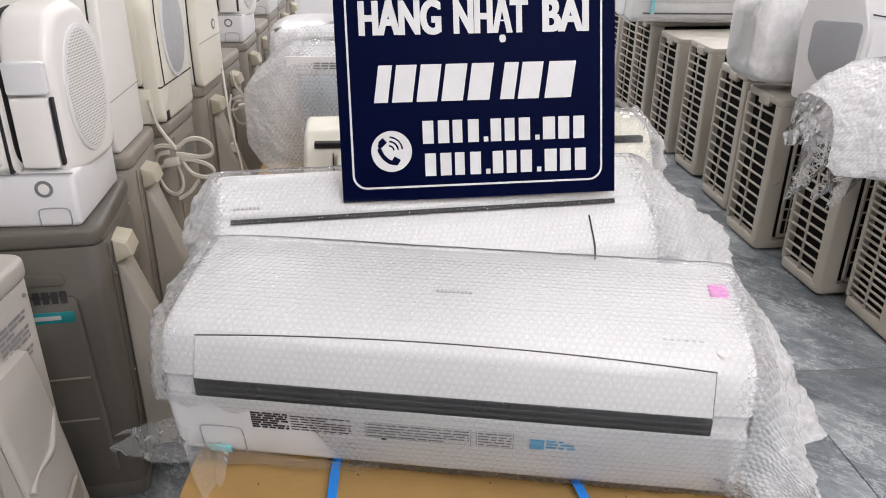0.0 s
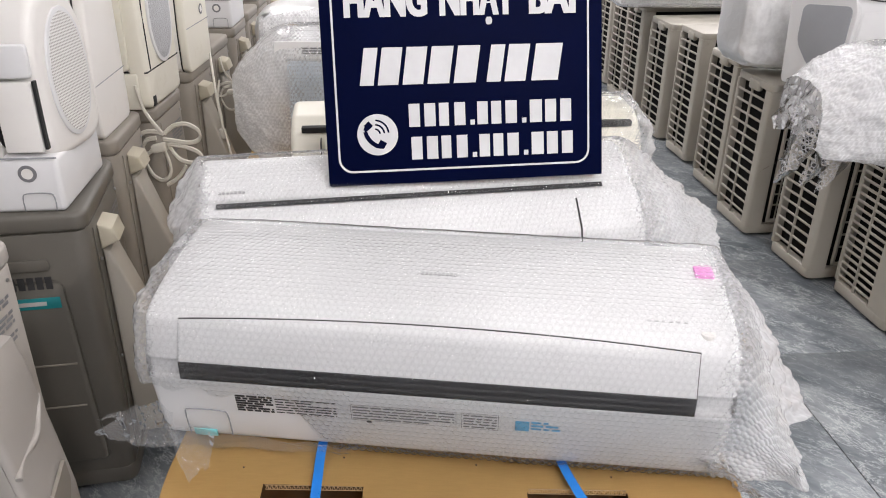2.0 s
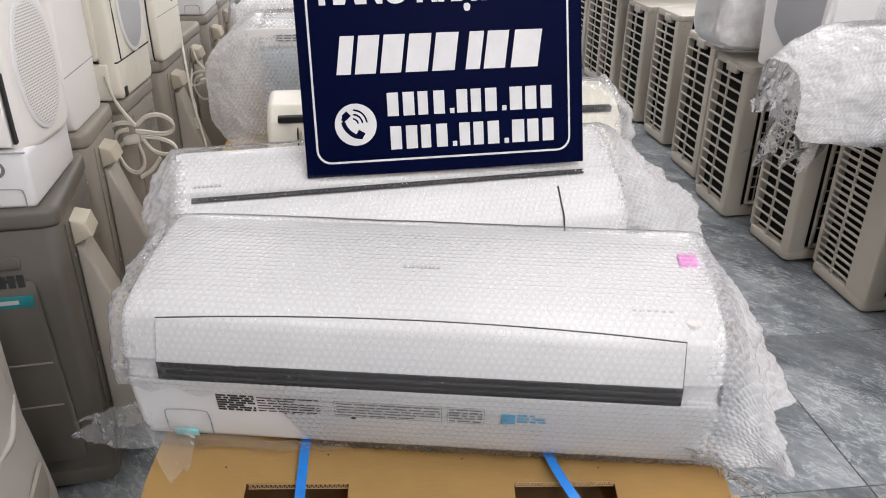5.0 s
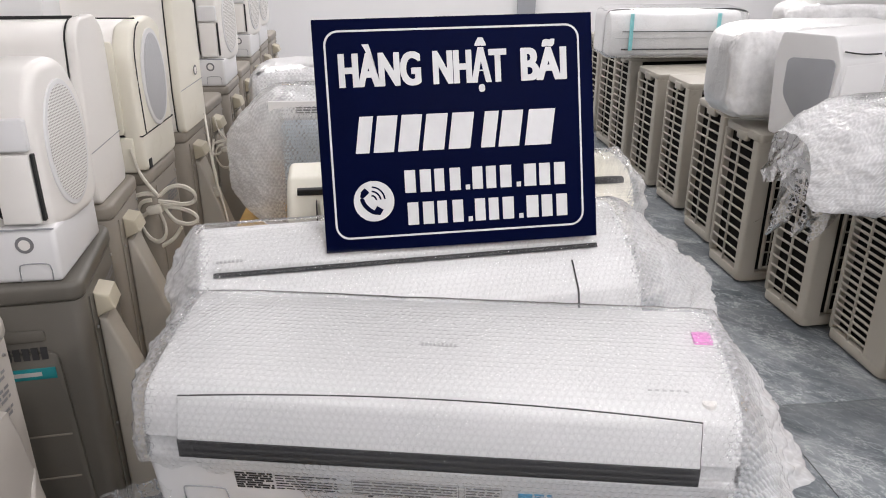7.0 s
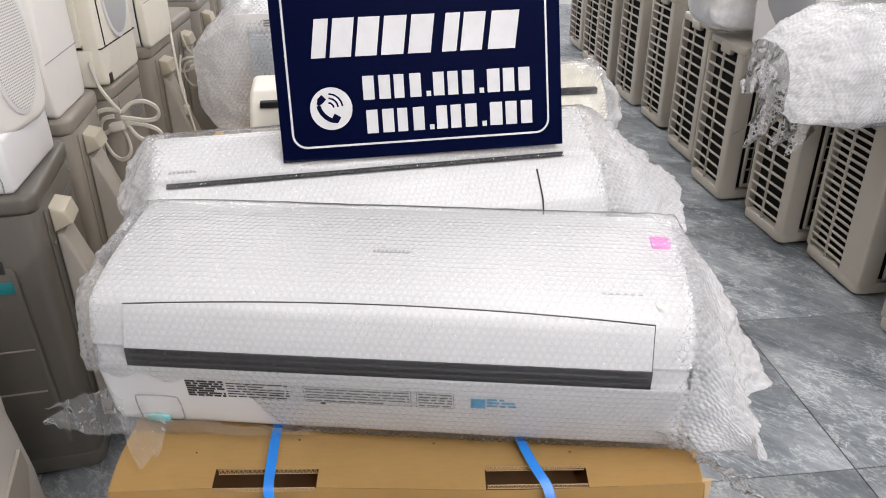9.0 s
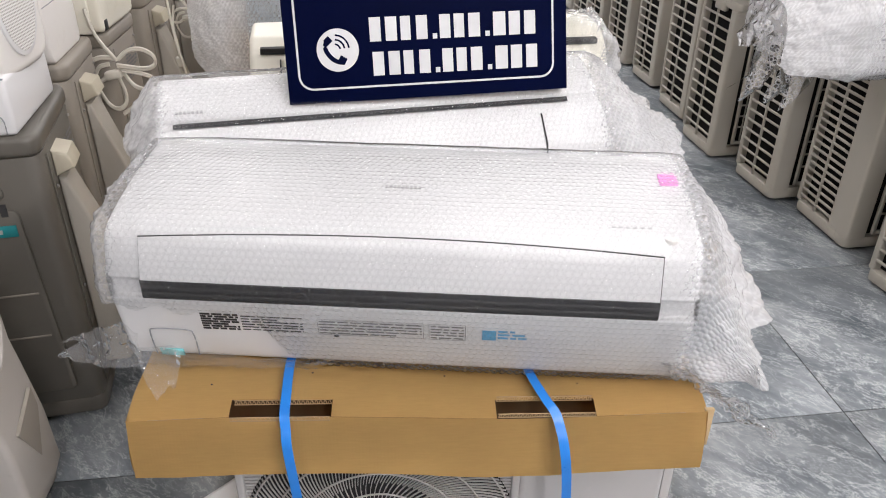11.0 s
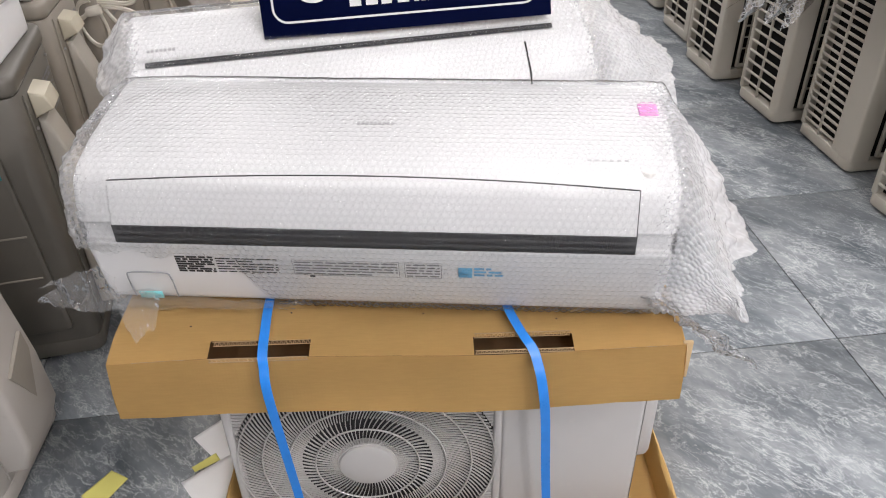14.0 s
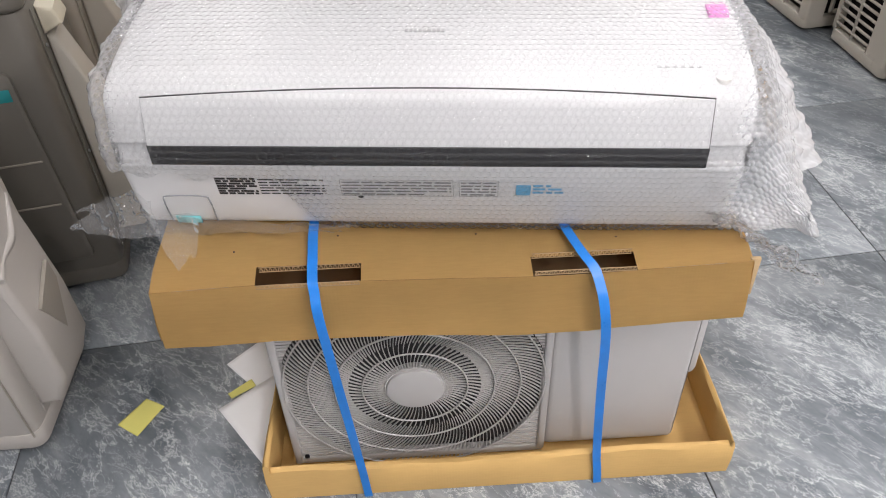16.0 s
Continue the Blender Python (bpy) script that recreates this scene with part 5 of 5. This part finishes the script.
# the yellowed unit behind the sign
CR = pose(-0.435, 1.995, -0.05, 0, 0, 12.0)
cream = lying_unit("indoor_unit", "yellowed cream indoor unit lying behind the sign", CR, [(0.0, 0.62), (-0.012, 0.7), (0.0, 0.8), (0.03, 0.85), (0.09, 0.885), (0.22, 0.89), (0.26, 0.86), (0.26, 0.62)], 0.0, 0.98, CREAM)
part("end_seam", box(0.08, -0.0135, 0.64, 0.083, 0.03, 0.84), BLACK, cream, "black seam")
part("front_flap", prism(rounded([(-0.012, 0.66), (-0.022, 0.72), (-0.008, 0.81), (0.02, 0.845)], 0.01, 3), (0.09, 0.9), "x", 0.003), CREAM, cream)
part("top_slot", box(0.03, 0.028, 0.852, 0.95, 0.05, 0.868, 0.002), BLACK, cream, "black slot along the top")
me = wrap_tube("bubble_wrap", [(-0.03, 0.6), (-0.035, 0.72), (0.0, 0.85), (0.08, 0.9), (0.22, 0.905), (0.28, 0.87), (0.28, 0.6)], 0.55, 0.985, 0.02, 0.07, 0.0045, 0.0105, 0.0025, 12, None, 0.006, None, (0.98, 0.7), 0.02)
tagged(add_mesh("bubble_wrap", me, BUBBLE, None, CR), "clear bubble wrap over one end of a cream unit", "bubble wrap", "wraps")
stand = tagged(part("carton", box(0.0, 0.0, 0.05, 0.95, 0.3, 0.618, 0.004), CARD), "brown carton standing under a cream indoor unit", "carton", "cartons")
stand.matrix_basis = CR


def wrapped_block(name, label, m, w, d, h, z, seed, film_mat, body=WHITE, amp=0.007, power=6.0):
    """A white indoor unit standing wrapped in plastic; the wrap is a thing of its own."""
    ob = thing(name, "white indoor unit inside a plastic wrap", "air conditioner", m @ Matrix.Translation((0, 0, z)), "wrapped indoor units")
    part("body", prism(rounded([(0.03, 0.012), (0.02, h * 0.6), (0.05, h * 0.9), (d * 0.35, h - 0.012), (d - 0.03, h - 0.02), (d - 0.02, 0.012)], 0.04, 5), (0.03, w - 0.03), "x", 0.012, 3), body, ob)
    part("seam", box(0.06, 0.016, h * 0.42, w - 0.06, 0.023, h * 0.425), GREY_PLASTIC, ob)
    me = crumple("plastic_wrap", (w / 2 + 0.015, d / 2 + 0.012, h / 2 + 0.008), seed, 120, power, amp, fineness=amp * 0.25)
    tagged(add_mesh("plastic_wrap", me, film_mat, None, m @ Matrix.Translation((w / 2, d / 2, z - 0.004))), label, "bubble wrap", "wraps")
    return ob


WB = pose(-0.92, 2.78, 0.0, 0, 0, 8)
wb = thing("indoor_unit", "white indoor unit standing inside clear bubble wrap", "air conditioner", WB @ Matrix.Translation((0, 0, 0.38)), "wrapped indoor units")
part("body", prism(rounded([(0.02, 0.012), (0.02, 0.45), (0.05, 0.5), (0.2, 0.525), (0.26, 0.5), (0.28, 0.012)], 0.04, 5), (0.235, 0.92), "x", 0.02, 4), WHITE, wb)
me = wrap_tube("bubble_wrap", [(-0.012, 0.385), (-0.014, 0.6), (0.0, 0.86), (0.06, 0.912), (0.24, 0.915), (0.3, 0.87), (0.3, 0.385)], 0.22, 0.93, 0.2, 0.04, 0.0042, 0.016, 0.004, 31, None, 0.003, None, (0.42, 0.9), 0.0, crumpled=0.3)
tagged(add_mesh("bubble_wrap", me, BUBBLE_FAR, None, WB), "clear bubble wrap round a white unit behind the sign", "bubble wrap", "wraps")
part("front_panel", box(0.24, 0.006, 0.06, 0.9, 0.019, 0.43, 0.006), PANEL_BLUE, wb, "pale blue-white front panel")
print_block(wb, 0.3, 0.475, 0.1, 3, 0.009, 16, GREY_INK, 0.6, False, Matrix.Translation((0, 0.009, 0)))
part("label_strip", box(0.2, 0.012, 0.44, 0.5, 0.02, 0.5), PAPER, wb, "pale label strip")
wrapped_block("indoor_unit", "clear bubble wrap round a white unit further back", pose(-0.98, 3.35, 0.0, 0, 0, 8), 0.95, 0.32, 0.4, 0.5, 37, BUBBLE_BUMP)
for m_, w_, z_ in ((pose(-0.9, 2.8, 0.0, 0, 0, 8), 0.9, 0.378), (pose(-0.96, 3.37, 0.0, 0, 0, 8), 0.9, 0.498)):
    stand = tagged(part("carton", box(0.0, 0.0, 0.0, w_, 0.28, z_ - 0.004, 0.004), CARD), "brown carton standing under a wrapped unit", "carton", "cartons")
    stand.matrix_basis = m_

# wrapped units on the right row
wrapped_block("indoor_unit", "milky plastic film round a white unit on the outdoor units", pose(1.07, 3.36, 0.0, 0, 0, 14), 0.85, 0.3, 0.38, 0.705, 41, MILKY)
tape_unit = wrapped_block("indoor_unit", "milky plastic film with cyan tape round a far unit", pose(0.7, 4.85, 0.0, 0, 0, 8), 0.85, 0.28, 0.28, 0.715, 43, TAUT, WHITE, 0.004, 9.0)
for x in (0.14, 0.66):
    part("tape", box(x, 0.004, 0.05, x + 0.022, 0.012, 0.26), CYAN, tape_unit, "cyan tape")
part("slot", box(0.1, 0.01, 0.05, 0.8, 0.02, 0.058), BLACK, tape_unit)
part("front_gap", box(0.1, 0.01, 0.155, 0.8, 0.02, 0.159), BLACK, tape_unit)
wrapped_block("indoor_unit", "milky plastic film round a far white unit by the wall", pose(1.75, 4.9, 0.0, 0, 0, 8), 0.85, 0.28, 0.32, 0.715, 47, MILKY)
grey_end = thing("indoor_unit", "white indoor unit with a dark grey inset end panel", "air conditioner", pose(1.33, 3.05, 0.705, 0, 0, 32), "wrapped indoor units")
ge = rounded([(0.0, 0.0), (-0.03, 0.3), (0.01, 0.4), (0.24, 0.39), (0.26, 0.3), (0.24, 0.0)], 0.02, 5)
part("body", prism([(a, b) for a, b in ge], (0.004, 0.85), "x", 0.006), WHITE, grey_end)
part("end_cap", prism([(0.11 + (a - 0.11) * 1.02, 0.2 + (b - 0.2) * 1.01) for a, b in ge], (-0.012, 0.006), "x", 0.005, 3), WHITE, grey_end)
part("front_face", box(0.02, -0.03, 0.03, 0.83, -0.016, 0.3, 0.008), WHITE, grey_end)
part("grey_inset", prism(rounded([(0.2, 0.3), (-0.012, 0.32), (-0.004, 0.12), (0.05, 0.07), (0.13, 0.08), (0.2, 0.16)], 0.03, 6), (-0.016, -0.01), "x", 0.002), GREY_PLASTIC, grey_end, "grey inset end panel")
part("black_seam", tube([(0.0, -0.03, 0.35), (0.1, -0.032, 0.335), (0.2, -0.032, 0.33)], 0.003, False, 6), BLACK, grey_end)
me = crumple("plastic_wrap", (0.38, 0.16, 0.19), 51, 110, 4.0, 0.012)
tagged(add_mesh("plastic_wrap", me, BUBBLE_BUMP, None, pose(1.33, 3.05, 0.712, 0, 0, 32) @ Matrix.Translation((0.55, 0.1, 0))), "clear plastic wrap pulled back from a unit's end", "bubble wrap", "wraps")


NEAR = pose(1.262, 2.33, 0.0, 0, 0, 20)
near_wrap = thing("indoor_unit", "white indoor unit in bubble wrap overhanging the aisle", "air conditioner", NEAR @ Matrix.Translation((0, 0, 0.68)), "wrapped indoor units")
part("body", prism(rounded([(0.0, 0.0), (-0.01, 0.18), (0.05, 0.29), (0.2, 0.31), (0.3, 0.28), (0.32, 0.0)], 0.04, 5), (0.0, 0.82), "x", 0.03, 4), WHITE, near_wrap)
part("seam", box(0.05, -0.012, 0.12, 0.78, -0.004, 0.124), GREY_PLASTIC, near_wrap)
part("tape", box(0.22, -0.02, 0.03, 0.245, -0.008, 0.06), CYAN, near_wrap, "cyan tape")
me = wrap_tube("bubble_wrap", [(0.06, 0.676), (-0.012, 0.676), (-0.02, 0.75), (-0.02, 0.88), (0.04, 0.985), (0.2, 1.005), (0.31, 0.975), (0.335, 0.85), (0.335, 0.7)], -0.01, 0.83, 0.22, 0.05, 0.0045, 0.014, 0.004, 53, None, 0.007, None, (0.62, 0.8), 0.0, crumpled=0.35)
aisle_wrap = tagged(add_mesh("bubble_wrap", me, BUBBLE_FAR, None, NEAR), "crumpled bubble wrap round a white unit overhanging the aisle", "bubble wrap", "wraps")
for sd, w_, h_, m_ in ((61, 0.22, 0.2, NEAR @ pose(-0.12, 0.2, 0.8, 0, 60, 185)), (71, 0.18, 0.2, NEAR @ pose(-0.04, 0.18, 0.74, 10, 60, 190))):
    scrap("tail", "ragged tail of bubble wrap hanging over the aisle", w_, h_, m_, sd, BUBBLE_TAIL, 0.02, 60, 0.03, 2, 0.2, aisle_wrap)

plug = thing("power_plug", "cream power plug hanging on its cord", "power cord", pose(-0.985, 2.9, 0.5))
part("plug_body", box(-0.014, -0.01, -0.02, 0.014, 0.01, 0.02, 0.006), CORD, plug)
part("cord", tube([(0, 0, 0.018), (0.004, 0.0, 0.06), (-0.012, 0.02, 0.13), (-0.01, 0.05, 0.2)], 0.0042), CORD, plug)
for px in (-0.006, 0.006):
    part("pin", box(px - 0.001, -0.003, -0.036, px + 0.001, 0.003, -0.02), METAL, plug)

# ---- cords, papers and scraps ----
def bow(name, label, m, scale=1.0):
    """A flat cord gathered into a bow with a tie, hanging from its lead; the tie is the origin."""
    ob = thing(name, label, "power cord", m, "power cords")
    courses = (("lead", ((-75, 300), (-55, 195), (-20, 135), (35, 72))),
               ("loop", ((35, 70), (90, 110), (160, 123), (215, 100), (225, 65), (200, 35), (150, 27), (80, 40), (30, 45))),
               ("loop", ((35, 30), (70, -25), (110, -60), (170, -75), (215, -60), (200, -25), (140, 5), (50, 20))),
               ("loop", ((20, 70), (-40, 80), (-100, 60), (-130, 15), (-125, -35), (-80, -40), (-40, -15))),
               ("loop", ((-15, 45), (-70, 30), (-100, -25), (-95, -95), (-60, -155), (-10, -173), (30, -145), (35, -95), (10, -15))),
               ("end", ((5, -200), (70, -160), (115, -105))))
    for i, (kind, line) in enumerate(courses):
        for k in range(2):
            pts = [(u * 0.0006 * scale, (0.006 * math.sin(j * 1.3 + i) + 0.004 * i - 0.01) * scale, (w * 0.00065 + 0.006 * k) * scale) for j, (u, w) in enumerate(line)]
            part(kind, tube(pts, 0.0042 * scale, False, 8, 1.0, None, 6), CORD, ob)
    part("tie", box(-0.026 * scale, -0.014, -0.012 * scale, 0.024 * scale, 0.014, 0.014 * scale, 0.005, 2, None, pose(0, 0, 0, 0, -12, 0)), CORD, ob)
    return ob


bow("cable_bundle", "cream power cord gathered into a bow beside the units", pose(-0.953, 2.3, 0.645, 0, 0, 4))
bow("cable_bundle", "cream power cord gathered into a bow beside the units", pose(-1.0, 3.08, 0.62, 0, 0, 20), 0.7)
tagged(part("hanging_cable", tube([(-1.02, 2.95, 0.8), (-0.98, 2.86, 0.74), (-0.96, 2.83, 0.6), (-0.93, 2.82, 0.45), (-0.9, 2.8, 0.3)], 0.0042), CORD), "cream power cord hanging down a unit's side", "power cord", "power cords")
tagged(part("hanging_cable", tube([(-0.98, 3.25, 0.72), (-0.92, 3.2, 0.6), (-0.9, 3.18, 0.52), (-0.88, 3.16, 0.5)], 0.0042), CORD), "cream power cord hanging down a unit's side", "power cord", "power cords")


def paper(name, label, w, d, m, material, seed=1, curl=0.004):
    u = np.linspace(0, 1, 14)[:, None]
    v = np.linspace(0, 1, 18)[None, :]
    P = np.stack([w * u * np.ones_like(v), d * v * np.ones_like(u), 0.0008 + curl * (1 + np.sin(3 * u + seed) * np.sin(2.5 * v + seed))], -1)
    ob = add_mesh(name, sheet_mesh(name, P), material, None, m)
    sol = ob.modifiers.new("thick", "SOLIDIFY")
    sol.thickness = 0.0006
    return tagged(ob, label, "paper")


paper("yellow_note", "creased yellow paper slip on the floor tiles", 0.055, 0.083, pose(-0.63, 1.064, 0.0, 0, 0, -26), YELLOW, 2, 0.003)
paper("paper_sheet", "white printed sheet half under a cardboard tray", 0.21, 0.26, pose(-0.426, 1.114, 0.0, 0, 0, -46.6), PAPER, 1, 0.0)
paper("paper_sheet", "white printed sheet on the floor beside a tray", 0.12, 0.2, pose(-0.44, 1.24, -0.0004, 0, 0, -40), PAPER, 3, 0.0)
paper("yellow_note", "creased yellow paper slip lying on a white sheet", 0.06, 0.02, pose(-0.402, 1.14, 0.001, 0, 0, 42), YELLOW, 5, 0.002)

# ---- floor tiles ----
TS, JOINT = 0.69, 0.003
OFFU, OFFV = 1.458, 1.405
tile_me = bpy.data.meshes.new("tile")
tb = box(JOINT / 2, JOINT / 2, -0.004, TS - JOINT / 2, TS - JOINT / 2, 0.0, 0.0012, 1)
tb.to_mesh(tile_me)
tb.free()
tile_me.materials.append(TILE)
for i in range(-8, 8):
    for j in range(-7, 11):
        x, y = OFFU + i * TS - TS * 1, OFFV + j * TS - TS * 1
        if x < X0 - 0.6 or x > X1 - 0.05 or y < Y0 - 0.6 or y > Y1 - 0.05:
            continue
        put("tile", tile_me, floor, pose(x, y, 0.0))
